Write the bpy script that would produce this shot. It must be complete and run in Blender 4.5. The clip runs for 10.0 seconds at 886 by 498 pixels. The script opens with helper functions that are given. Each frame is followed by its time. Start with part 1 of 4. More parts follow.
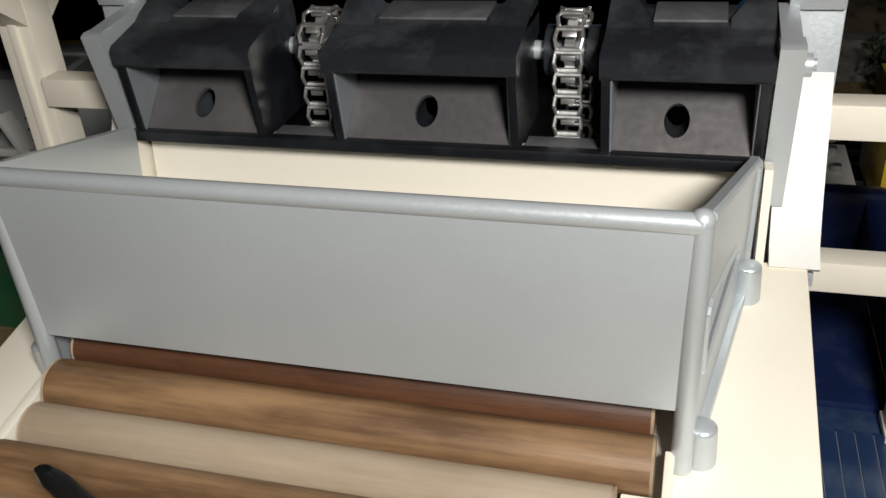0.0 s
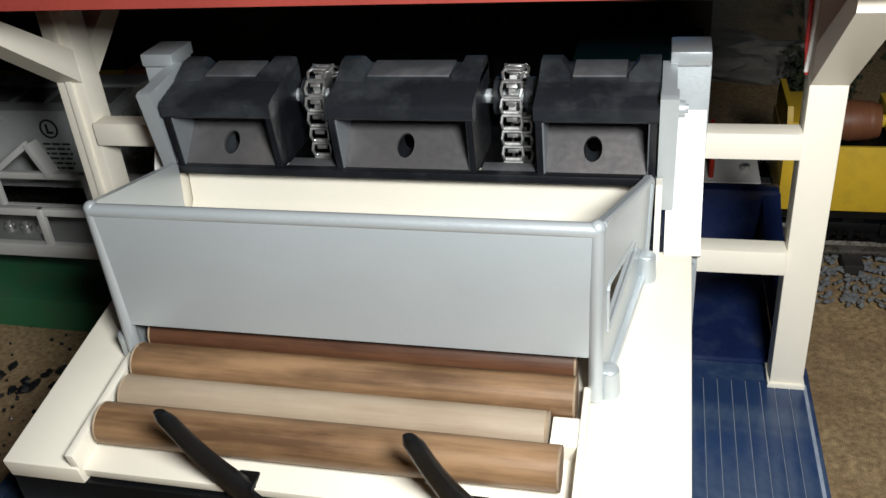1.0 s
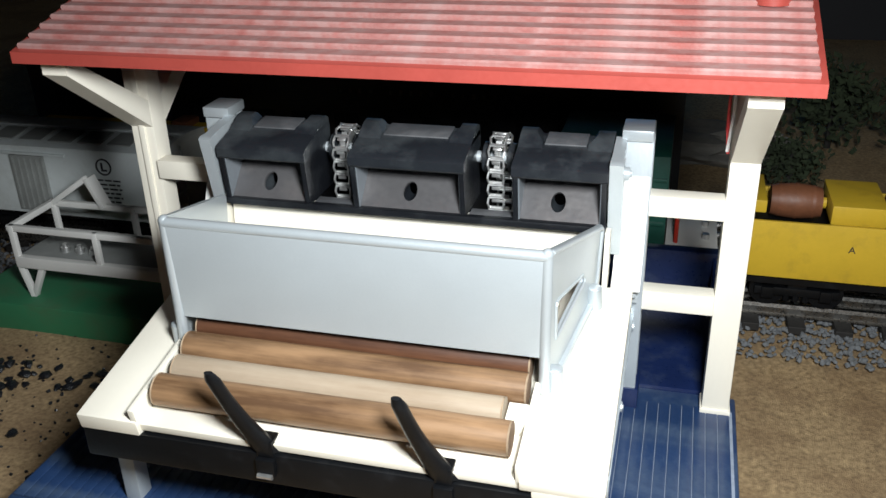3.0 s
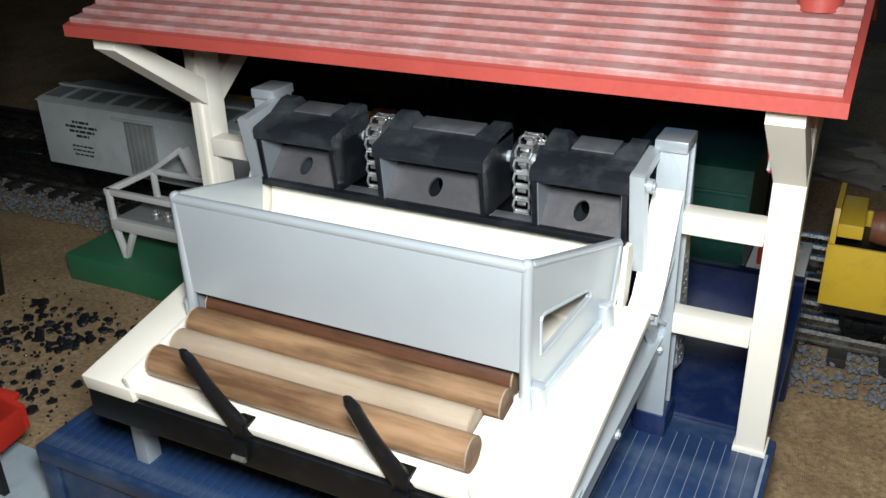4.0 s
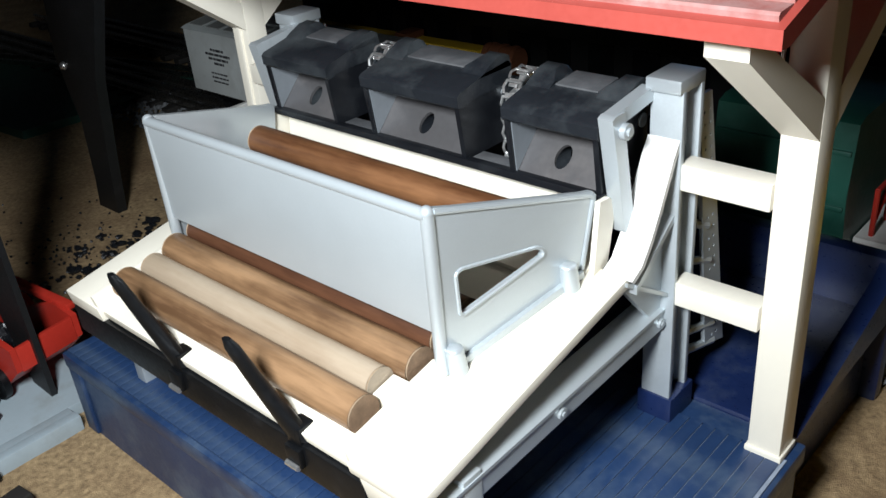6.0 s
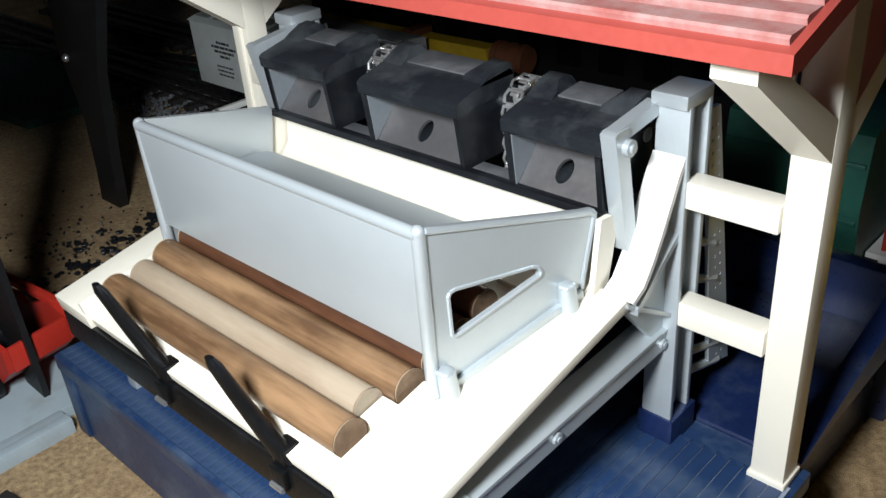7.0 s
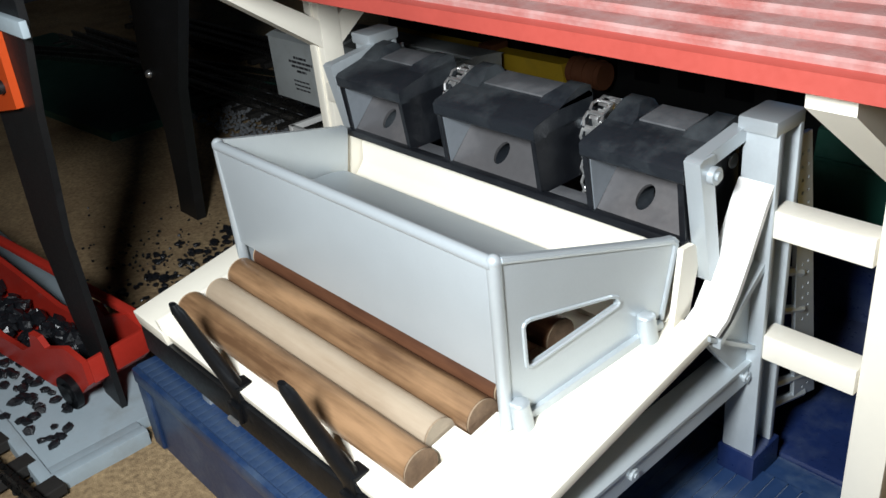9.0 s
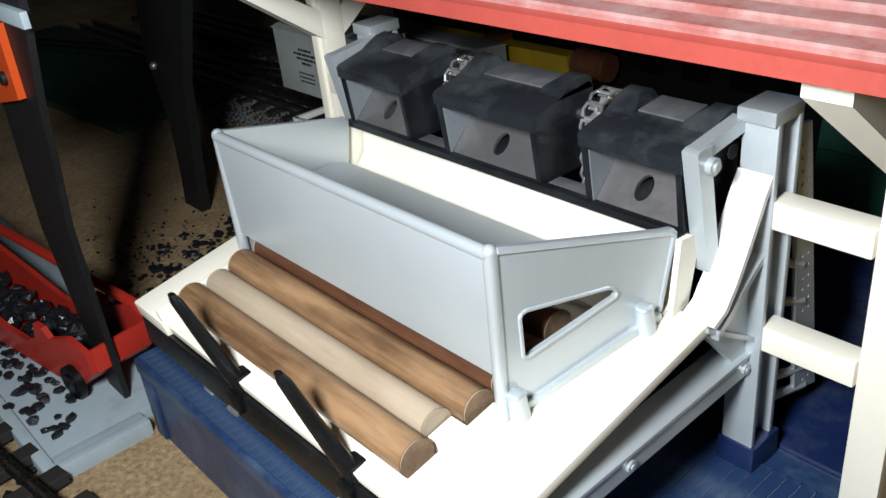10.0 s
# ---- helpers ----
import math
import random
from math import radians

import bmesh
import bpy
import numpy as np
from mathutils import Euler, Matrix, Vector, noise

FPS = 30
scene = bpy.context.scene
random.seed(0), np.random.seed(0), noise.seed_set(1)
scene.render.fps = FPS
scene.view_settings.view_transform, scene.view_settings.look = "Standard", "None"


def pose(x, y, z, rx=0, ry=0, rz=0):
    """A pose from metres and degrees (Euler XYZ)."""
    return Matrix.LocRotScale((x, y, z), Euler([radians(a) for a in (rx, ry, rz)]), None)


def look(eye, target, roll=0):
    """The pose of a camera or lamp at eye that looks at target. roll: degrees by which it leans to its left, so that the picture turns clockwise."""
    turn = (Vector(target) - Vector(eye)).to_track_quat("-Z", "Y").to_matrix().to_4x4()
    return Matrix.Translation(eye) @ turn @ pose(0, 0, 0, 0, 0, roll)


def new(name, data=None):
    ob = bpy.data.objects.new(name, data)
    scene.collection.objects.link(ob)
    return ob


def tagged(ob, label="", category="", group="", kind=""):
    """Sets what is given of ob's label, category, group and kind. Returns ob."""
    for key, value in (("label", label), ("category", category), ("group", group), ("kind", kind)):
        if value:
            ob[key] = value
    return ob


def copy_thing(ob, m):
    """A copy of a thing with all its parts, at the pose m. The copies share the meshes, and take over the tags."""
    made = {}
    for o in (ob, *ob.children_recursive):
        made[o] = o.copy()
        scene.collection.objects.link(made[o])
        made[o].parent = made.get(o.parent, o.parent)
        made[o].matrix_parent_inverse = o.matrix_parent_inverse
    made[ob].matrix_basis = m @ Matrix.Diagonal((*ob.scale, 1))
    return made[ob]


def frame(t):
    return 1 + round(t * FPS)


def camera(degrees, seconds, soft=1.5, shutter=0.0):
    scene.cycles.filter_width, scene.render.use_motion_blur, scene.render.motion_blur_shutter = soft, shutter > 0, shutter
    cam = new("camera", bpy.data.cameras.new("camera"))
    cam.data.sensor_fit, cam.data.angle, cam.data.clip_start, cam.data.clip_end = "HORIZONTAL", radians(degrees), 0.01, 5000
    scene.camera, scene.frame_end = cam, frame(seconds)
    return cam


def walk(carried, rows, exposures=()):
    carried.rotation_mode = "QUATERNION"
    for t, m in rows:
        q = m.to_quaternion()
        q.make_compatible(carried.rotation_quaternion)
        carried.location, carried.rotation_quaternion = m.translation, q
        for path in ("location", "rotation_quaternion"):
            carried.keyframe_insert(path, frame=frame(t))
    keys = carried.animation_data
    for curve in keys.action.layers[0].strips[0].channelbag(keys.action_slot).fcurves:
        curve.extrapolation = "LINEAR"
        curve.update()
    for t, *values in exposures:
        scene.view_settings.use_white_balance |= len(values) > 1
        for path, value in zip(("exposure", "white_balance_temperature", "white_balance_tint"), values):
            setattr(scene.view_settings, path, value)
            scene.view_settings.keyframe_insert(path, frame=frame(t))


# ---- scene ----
cam = camera(52.9, 10.0)
PATH = [
    (0, (0.061, -0.01, 0.167), (-0.467, 1.648, -0.82), -4.3),
    (0.5, (0.066, -0.034, 0.186), (-0.405, 1.572, -0.909), -6.7),
    (1, (0.075, -0.063, 0.201), (-0.385, 1.603, -0.804), -5.2),
    (1.5, (0.079, -0.096, 0.218), (-0.444, 1.583, -0.734), -5.3),
    (2, (0.086, -0.122, 0.218), (-0.412, 1.564, -0.737), -2.8),
    (2.5, (0.093, -0.124, 0.223), (-0.381, 1.594, -0.683), -2.0),
    (3.8, (0.122, -0.108, 0.21), (-0.542, 1.582, -0.629), -0.5),
    (4, (0.142, -0.095, 0.216), (-0.682, 1.504, -0.658), -1.6),
    (4.5, (0.164, -0.069, 0.194), (-0.765, 1.444, -0.725), 0.1),
    (5, (0.185, -0.052, 0.2), (-0.859, 1.406, -0.686), -1.5),
    (5.5, (0.2, -0.036, 0.201), (-0.963, 1.318, -0.7), -3.5),
    (6, (0.201, -0.027, 0.2), (-1.03, 1.225, -0.759), -5.3),
    (6.2, (0.197, -0.022, 0.202), (-1.013, 1.252, -0.752), -4.3),
    (7.5, (0.197, -0.015, 0.202), (-1.084, 1.167, -0.78), -5.1),
    (8, (0.198, -0.016, 0.201), (-1.116, 1.144, -0.76), -5.4),
    (8.5, (0.197, -0.012, 0.202), (-1.129, 1.133, -0.762), -5.9),
    (9, (0.192, -0.012, 0.204), (-1.167, 1.109, -0.742), -6.2),
    (9.5, (0.191, -0.013, 0.204), (-1.172, 1.093, -0.753), -6.1),
    (10, (0.194, -0.01, 0.203), (-1.173, 1.091, -0.754), -6.4),
]
walk(cam, [(t, look(eye, target, roll)) for t, eye, target, roll in PATH], exposures=[(0.0, -0.6, 7200, 14), (0.5, -0.8, 7200, 14), (1.0, -0.28, 6800, 11), (1.5, -0.03, 6500, 10), (2.5, 0.22, 6500, 10), (4.0, 0.12, 6400, 10), (4.5, 0.1, 6350, 10), (6.0, 0.2, 6350, 10), (8.0, 0.1, 6400, 10), (10.0, 0.12, 6400, 10)])

# ---- light ----
world = bpy.data.worlds.new("room_dark")
scene.world = world
world.use_nodes = True
world.node_tree.nodes["Background"].inputs["Color"].default_value = (0.75, 0.85, 1.0, 1)
world.node_tree.nodes["Background"].inputs["Strength"].default_value = 0.03
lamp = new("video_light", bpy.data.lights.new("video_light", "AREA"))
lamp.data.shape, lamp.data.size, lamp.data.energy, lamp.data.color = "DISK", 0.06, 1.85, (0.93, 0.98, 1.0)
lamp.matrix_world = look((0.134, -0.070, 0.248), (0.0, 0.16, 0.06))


# ---- materials ----
def mat(name, color, rough=0.5, metal=0.0, vary=0.15, scale=60.0, bump=0.1, grain=600.0, dust=None, dust_amount=0.5, dust_scale=90.0, stretch=(1, 1, 1), dark=None):
    """Base colour with a coarse and a fine variation, fine relief, and an optional second colour in worn patches."""
    m = bpy.data.materials.new(name)
    m.use_nodes = True
    n, l = m.node_tree.nodes, m.node_tree.links
    b = n["Principled BSDF"]
    tc = n.new("ShaderNodeTexCoord")
    mp = n.new("ShaderNodeMapping")
    mp.inputs["Scale"].default_value = stretch
    l.new(tc.outputs["Object"], mp.inputs["Vector"])
    big, fine = n.new("ShaderNodeTexNoise"), n.new("ShaderNodeTexNoise")
    big.inputs["Scale"].default_value, fine.inputs["Scale"].default_value = scale, grain
    big.inputs["Detail"].default_value, fine.inputs["Detail"].default_value = 5.0, 4.0
    for t in (big, fine):
        l.new(mp.outputs[0], t.inputs["Vector"])
    mix = n.new("ShaderNodeMix")
    mix.data_type = "RGBA"
    lo = dark or [c * (1 - vary * 1.6) for c in color]
    mix.inputs["A"].default_value = (*lo, 1)
    mix.inputs["B"].default_value = (*[min(1, c * (1 + vary)) for c in color], 1)
    add = n.new("ShaderNodeMath")
    add.operation = "MULTIPLY_ADD"
    add.inputs[1].default_value = 0.45
    l.new(fine.outputs["Fac"], add.inputs[0])
    sub = n.new("ShaderNodeMath")
    sub.operation = "MULTIPLY_ADD"
    sub.inputs[1].default_value, sub.inputs[2].default_value = 1.3, -0.38
    l.new(big.outputs["Fac"], sub.inputs[0])
    l.new(sub.outputs[0], add.inputs[2])
    l.new(add.outputs[0], mix.inputs["Factor"])
    out = mix.outputs["Result"]
    if dust:
        patch = n.new("ShaderNodeTexNoise")
        patch.inputs["Scale"].default_value, patch.inputs["Detail"].default_value = dust_scale, 7.0
        patch.inputs["Roughness"].default_value = 0.65
        l.new(tc.outputs["Object"], patch.inputs["Vector"])
        ramp = n.new("ShaderNodeMapRange")
        ramp.inputs["From Min"].default_value, ramp.inputs["From Max"].default_value = 0.62 - 0.4 * dust_amount, 0.78 - 0.2 * dust_amount
        l.new(patch.outputs["Fac"], ramp.inputs["Value"])
        scl = n.new("ShaderNodeMath")
        scl.operation = "MULTIPLY"
        scl.inputs[1].default_value = min(1.0, 0.35 + dust_amount)
        l.new(ramp.outputs[0], scl.inputs[0])
        m2 = n.new("ShaderNodeMix")
        m2.data_type = "RGBA"
        l.new(scl.outputs[0], m2.inputs["Factor"])
        l.new(out, m2.inputs["A"])
        m2.inputs["B"].default_value = (*dust, 1)
        out = m2.outputs["Result"]
    l.new(out, b.inputs["Base Color"])
    b.inputs["Metallic"].default_value = metal
    rr = n.new("ShaderNodeMapRange")
    rr.inputs["To Min"].default_value, rr.inputs["To Max"].default_value = max(0.03, rough - 0.1), min(1.0, rough + 0.12)
    l.new(fine.outputs["Fac"], rr.inputs["Value"])
    l.new(rr.outputs[0], b.inputs["Roughness"])
    if bump:
        bp = n.new("ShaderNodeBump")
        bp.inputs["Strength"].default_value, bp.inputs["Distance"].default_value = bump, 0.0006
        l.new(fine.outputs["Fac"], bp.inputs["Height"])
        l.new(bp.outputs[0], b.inputs["Normal"])
    return m


def wood(name, light, dark, streak=0.5):
    """Turned wood: long streaks of grain along x, blotches, fine fibre relief."""
    m = bpy.data.materials.new(name)
    m.use_nodes = True
    n, l = m.node_tree.nodes, m.node_tree.links
    b = n["Principled BSDF"]
    tc, info = n.new("ShaderNodeTexCoord"), n.new("ShaderNodeObjectInfo")
    shift = n.new("ShaderNodeVectorMath")
    shift.operation = "ADD"
    l.new(tc.outputs["Object"], shift.inputs[0])
    l.new(info.outputs["Random"], shift.inputs[1])
    made = []
    for scale, stretch, detail in ((200, (0.05, 1, 1), 6), (95, (0.3, 1, 1), 5), (1100, (0.06, 1, 1), 3)):
        mp, t = n.new("ShaderNodeMapping"), n.new("ShaderNodeTexNoise")
        mp.inputs["Scale"].default_value = stretch
        t.inputs["Scale"].default_value, t.inputs["Detail"].default_value, t.inputs["Roughness"].default_value = scale, detail, 0.6
        l.new(shift.outputs[0], mp.inputs["Vector"])
        l.new(mp.outputs[0], t.inputs["Vector"])
        made.append(t)
    long, blotch, fibre = made
    acc = None
    for t, w in ((long, 1.0 * streak + 0.4), (blotch, 1.35), (fibre, 0.35)):
        k = n.new("ShaderNodeMath")
        k.operation = "MULTIPLY_ADD"
        k.inputs[1].default_value = w
        l.new(t.outputs["Fac"], k.inputs[0])
        k.inputs[2].default_value = -w / 2 + (0.5 if acc is None else 0.0)
        if acc is not None:
            s2 = n.new("ShaderNodeMath")
            l.new(acc.outputs[0], s2.inputs[0])
            l.new(k.outputs[0], s2.inputs[1])
            k = s2
        acc = k
    ramp = n.new("ShaderNodeValToRGB")
    ramp.color_ramp.elements[0].position, ramp.color_ramp.elements[0].color = 0.22, (*dark, 1)
    ramp.color_ramp.elements[1].position, ramp.color_ramp.elements[1].color = 0.8, (*light, 1)
    l.new(acc.outputs[0], ramp.inputs["Fac"])
    l.new(ramp.outputs["Color"], b.inputs["Base Color"])
    b.inputs["Roughness"].default_value = 0.48
    bp = n.new("ShaderNodeBump")
    bp.inputs["Strength"].default_value, bp.inputs["Distance"].default_value = 0.25, 0.0004
    l.new(fibre.outputs["Fac"], bp.inputs["Height"])
    l.new(bp.outputs[0], b.inputs["Normal"])
    return m


M_CREAM = mat("cream_plastic", (0.80, 0.752, 0.645), 0.42, 0, 0.03, 30, 0.05, 500)
M_SILVER = mat("silver_paint", (0.51, 0.555, 0.58), 0.34, 0.45, 0.06, 30, 0.03, 1500)
M_SILVER2 = mat("bare_grey_metal", (0.50, 0.545, 0.57), 0.42, 0.4, 0.1, 60, 0.1, 900)
M_BLACK = mat("black_plastic", (0.0045, 0.005, 0.006), 0.38, 0, 0.2, 60, 0.06, 700, (0.014, 0.015, 0.017), 0.2, 120)
M_BLACK.node_tree.nodes["Principled BSDF"].inputs["Specular IOR Level"].default_value = 0.25
M_SHROUD = mat("dusty_black_plastic", (0.013, 0.0155, 0.0195), 0.36, 0, 0.2, 60, 0.15, 700, (0.068, 0.077, 0.082), 0.42, 34)
M_CHEEK = mat("black_hood_side", (0.007, 0.008, 0.0105), 0.34, 0, 0.2, 60, 0.1, 700, (0.028, 0.031, 0.034), 0.25, 60)
# Dark plate lightened in base colour to stand in for its reflected light.
M_PLATE = mat("scuffed_sheen_plate", (0.165, 0.160, 0.164), 0.34, 0.55, 0.12, 40, 0.05, 500, (0.30, 0.275, 0.265), 0.3, 26)
M_INLAY = mat("worn_grey_inlay", (0.085, 0.088, 0.094), 0.5, 0.1, 0.2, 60, 0.15, 700, (0.16, 0.16, 0.165), 0.4, 70)
# Lit tone for the inner cheek sides: brightness put into the colour.
M_FLANK = mat("lit_flank_grey", (0.25, 0.275, 0.30), 0.40, 0.4, 0.15, 40, 0.06, 600)
M_CHROME = mat("chain_steel", (0.78, 0.78, 0.77), 0.32, 0.9, 0.12, 200, 0.0)
M_BLUE = mat("blue_plastic", (0.018, 0.044, 0.118), 0.38, 0, 0.2, 40, 0.08, 600, (0.09, 0.13, 0.19), 0.38, 45)
M_NAVY = mat("dark_blue_plastic", (0.009, 0.019, 0.072), 0.3, 0, 0.2, 40, 0.08, 600, (0.045, 0.06, 0.1), 0.3, 45)
M_DUST = mat("groove_dust", (0.26, 0.3, 0.38), 0.9, 0, 0.2, 200, 0.1)
M_RED = mat("red_plastic", (0.33, 0.055, 0.042), 0.4, 0, 0.12, 40, 0.06, 600)
M_ROOF = mat("dusty_red_roof", (0.33, 0.09, 0.075), 0.7, 0, 0.2, 160, 0.2, 1100, (0.36, 0.205, 0.19), 0.8, 110)
M_LOG = wood("log_brown", (0.28, 0.162, 0.082), (0.095, 0.048, 0.022), 1.1)
M_LOG_DARK = wood("log_dark", (0.22, 0.1, 0.042), (0.085, 0.032, 0.012), 0.6)
M_LOG_PALE = wood("log_pale", (0.37, 0.295, 0.215), (0.27, 0.2, 0.135), 0.2)
M_LOG_RED = wood("log_red", (0.13, 0.055, 0.027), (0.055, 0.021, 0.01))
M_LOG_END = mat("log_end_grain", (0.22, 0.14, 0.085), 0.8, 0, 0.3, 300, 0.3, 900)
M_PALE_END = mat("pale_end_grain", (0.37, 0.305, 0.23), 0.8, 0, 0.12, 300, 0.3, 900)
M_LOG_RIM = mat("log_rim", (0.36, 0.26, 0.17), 0.8, 0, 0.2, 300, 0.2)
M_SAND = mat("sand", (0.44, 0.31, 0.165), 0.95, 0, 0.45, 420, 1.0, 1900, (0.19, 0.11, 0.055), 0.4, 16, (1, 1, 1), (0.12, 0.075, 0.038))
M_BALLAST = mat("ballast_stone", (0.24, 0.25, 0.26), 0.9, 0, 0.5, 150, 0.3, 500, (0.06, 0.065, 0.075), 0.5, 150)
M_TOWER = mat("matt_black_plastic", (0.0045, 0.005, 0.006), 0.55, 0, 0.2, 60, 0.06, 700, (0.012, 0.013, 0.015), 0.2, 120)
M_COAL = mat("coal", (0.012, 0.013, 0.016), 0.3, 0, 0.3, 200, 0.3)
M_TIE = mat("tie_black", (0.02, 0.018, 0.016), 0.7, 0, 0.2, 100, 0.2)
M_RAIL = mat("rail_steel", (0.55, 0.53, 0.5), 0.28, 1.0, 0.15, 100, 0.05)
M_REEFER = mat("reefer_grey_white", (0.62, 0.66, 0.66), 0.5, 0, 0.06, 40, 0.05, 500, (0.46, 0.48, 0.46), 0.3, 60)
M_GREY = mat("grey_plastic", (0.28, 0.29, 0.28), 0.6, 0, 0.15, 90, 0.1)
M_DARK = mat("lettering_dark", (0.03, 0.03, 0.035), 0.6, 0, 0.1, 90, 0)
M_PALEINK = mat("lettering_pale", (0.1, 0.094, 0.08), 0.6, 0, 0.1, 90, 0)
M_YELLOW = mat("yellow_plastic", (0.66, 0.43, 0.03), 0.45, 0, 0.08, 40, 0.05, 500, (0.4, 0.25, 0.03), 0.25, 60)
M_BARREL = mat("barrel_brown", (0.2, 0.075, 0.035), 0.5, 0, 0.2, 90, 0.15)
M_GREENCAR = mat("dark_green_paint", (0.012, 0.07, 0.05), 0.4, 0, 0.15, 60, 0.05, 500, (0.04, 0.1, 0.08), 0.3, 60)
M_GREEN = mat("green_mat", (0.035, 0.2, 0.09), 0.6, 0, 0.15, 40, 0.1, 400, (0.07, 0.12, 0.06), 0.35, 40)
M_WHITE = mat("white_plastic", (0.74, 0.73, 0.7), 0.45, 0, 0.05, 60, 0.05)
M_BLACKCAR = mat("black_coach_paint", (0.012, 0.012, 0.013), 0.35, 0, 0.2, 60, 0.05)
M_ORANGE = mat("orange_paint", (0.62, 0.075, 0.012), 0.4, 0, 0.06, 60, 0.03)
M_REDBUCKET = mat("red_bucket_plastic", (0.46, 0.03, 0.018), 0.4, 0, 0.15, 60, 0.06)
M_PALEBLUE = mat("pale_blue_plate", (0.36, 0.43, 0.47), 0.6, 0, 0.08, 60, 0.05, 500, (0.26, 0.28, 0.28), 0.3, 60)
M_FOLIAGE = mat("dark_foliage", (0.035, 0.05, 0.022), 0.9, 0, 0.5, 60, 0.5)
M_ROCK = mat("grey_rock", (0.2, 0.19, 0.17), 0.9, 0, 0.4, 40, 0.6, 200)
M_WIRE_RED = mat("red_wire", (0.5, 0.03, 0.03), 0.4, 0, 0.05, 60, 0)
M_WALL = mat("dark_room_wall", (0.05, 0.05, 0.055), 0.9, 0, 0.2, 4, 0.1)
M_SKYBOARD = mat("glowing_sky_board", (0.08, 0.3, 0.62), 0.8, 0, 0.1, 6, 0.05)
# The board is no lamp; its emission stands in for room light on it.
sky_glow_node = M_SKYBOARD.node_tree.nodes["Principled BSDF"]
sky_glow_node.inputs["Emission Color"].default_value = (0.08, 0.3, 0.62, 1)
sky_glow_node.inputs["Emission Strength"].default_value = 0.5


# ---- mesh helpers ----
def box(bm, x0, x1, y0, y1, z0, z1, bevel=0.0, m=None):
    """A box between corners, its edges rounded by bevel, then moved by m."""
    r = bmesh.ops.create_cube(bm, size=1.0, matrix=Matrix.Translation(((x0 + x1) / 2, (y0 + y1) / 2, (z0 + z1) / 2)) @ Matrix.Diagonal((abs(x1 - x0), abs(y1 - y0), abs(z1 - z0), 1)))
    vs = r["verts"]
    if bevel:
        es = list({e for v in vs for e in v.link_edges})
        g = bmesh.ops.bevel(bm, geom=es, offset=bevel, segments=2, profile=0.6, affect="EDGES")
        vs = list({v for f in g["faces"] for v in f.verts} | {v for v in vs if v.is_valid})
    if m is not None:
        bmesh.ops.transform(bm, matrix=m, verts=vs)
    return bm


def prism(bm, outline, x0, x1, bevel=0.0, axes="yz", holes=(), m=None):
    """An outline in the plane of the two axes, drawn out along the third from x0 to x1, with holes through it."""
    order = {"yz": lambda a, b, c: (c, a, b), "xy": lambda a, b, c: (a, b, c), "xz": lambda a, b, c: (a, c, b)}[axes]
    edges, verts = [], []
    for loop in (outline, *holes):
        vs = [bm.verts.new(order(a, b, x0)) for a, b in loop]
        verts += vs
        edges += [bm.edges.new((vs[i], vs[(i + 1) % len(vs)])) for i in range(len(vs))]
    fs = bmesh.ops.triangle_fill(bm, use_beauty=True, use_dissolve=False, edges=edges)["geom"]
    fs = [f for f in fs if isinstance(f, bmesh.types.BMFace)]
    ext = bmesh.ops.extrude_face_region(bm, geom=fs)["geom"]
    top = [g for g in ext if isinstance(g, bmesh.types.BMVert)]
    d = Vector(order(0, 0, x1 - x0))
    for v in top:
        v.co += d
    if m is not None:
        bmesh.ops.transform(bm, matrix=m, verts=verts + top)
    bmesh.ops.recalc_face_normals(bm, faces=bm.faces[:])
    return bm


def rod(bm, p, q, r, seg=16, r2=None):
    p, q = Vector(p), Vector(q)
    m = Matrix.Translation((p + q) / 2) @ (q - p).to_track_quat("Z", "Y").to_matrix().to_4x4()
    bmesh.ops.create_cone(bm, cap_ends=True, segments=seg, radius1=r, radius2=r if r2 is None else r2, depth=(q - p).length, matrix=m)
    return bm


def beam(bm, p, q, w, h, bevel=0.0, up=(0, 0, 1)):
    """A straight bar of section w by h from p to q."""
    p, q = Vector(p), Vector(q)
    y = (q - p).normalized()
    x = y.cross(Vector(up)).normalized()
    z = x.cross(y)
    m = Matrix.Translation(p) @ Matrix((x, y, z)).transposed().to_4x4()
    return box(bm, -w / 2, w / 2, 0, (q - p).length, -h / 2, h / 2, bevel, m)


def link_mesh(name, bm, material, smooth=None):
    bmesh.ops.recalc_face_normals(bm, faces=bm.faces[:])
    me = bpy.data.meshes.new(name)
    if smooth is not None:
        for f in bm.faces:
            f.smooth = True
        for e in bm.edges:
            if len(e.link_faces) == 2 and e.calc_face_angle(0) > radians(smooth):
                e.smooth = False
    bm.to_mesh(me)
    bm.free()
    me.materials.append(material)
    return me


def part(name, bm, material, parent=None, label="", smooth=35, m=None):
    ob = new(name, link_mesh(name, bm, material, smooth))
    if parent:
        ob.parent = parent
    if m is not None:
        ob.matrix_basis = m
    if label:
        ob["label"] = label
    return ob


def thing(name, label, category, at=(0, 0, 0), group="", kind=""):
    return tagged(new(name), label, category, group, kind) if at == (0, 0, 0) else put_at(tagged(new(name), label, category, group, kind), at)


def put_at(ob, at):
    ob.location = at
    return ob


def B():
    return bmesh.new()


GROUND = -0.039
SLOPE = 10.5
RAMP = pose(0, 0.1162, 0.0571, SLOPE, 0, 0)


def ramp_z(y, n=0.0):
    return 0.0571 + (y - 0.1162) * math.tan(radians(SLOPE)) + n / math.cos(radians(SLOPE))


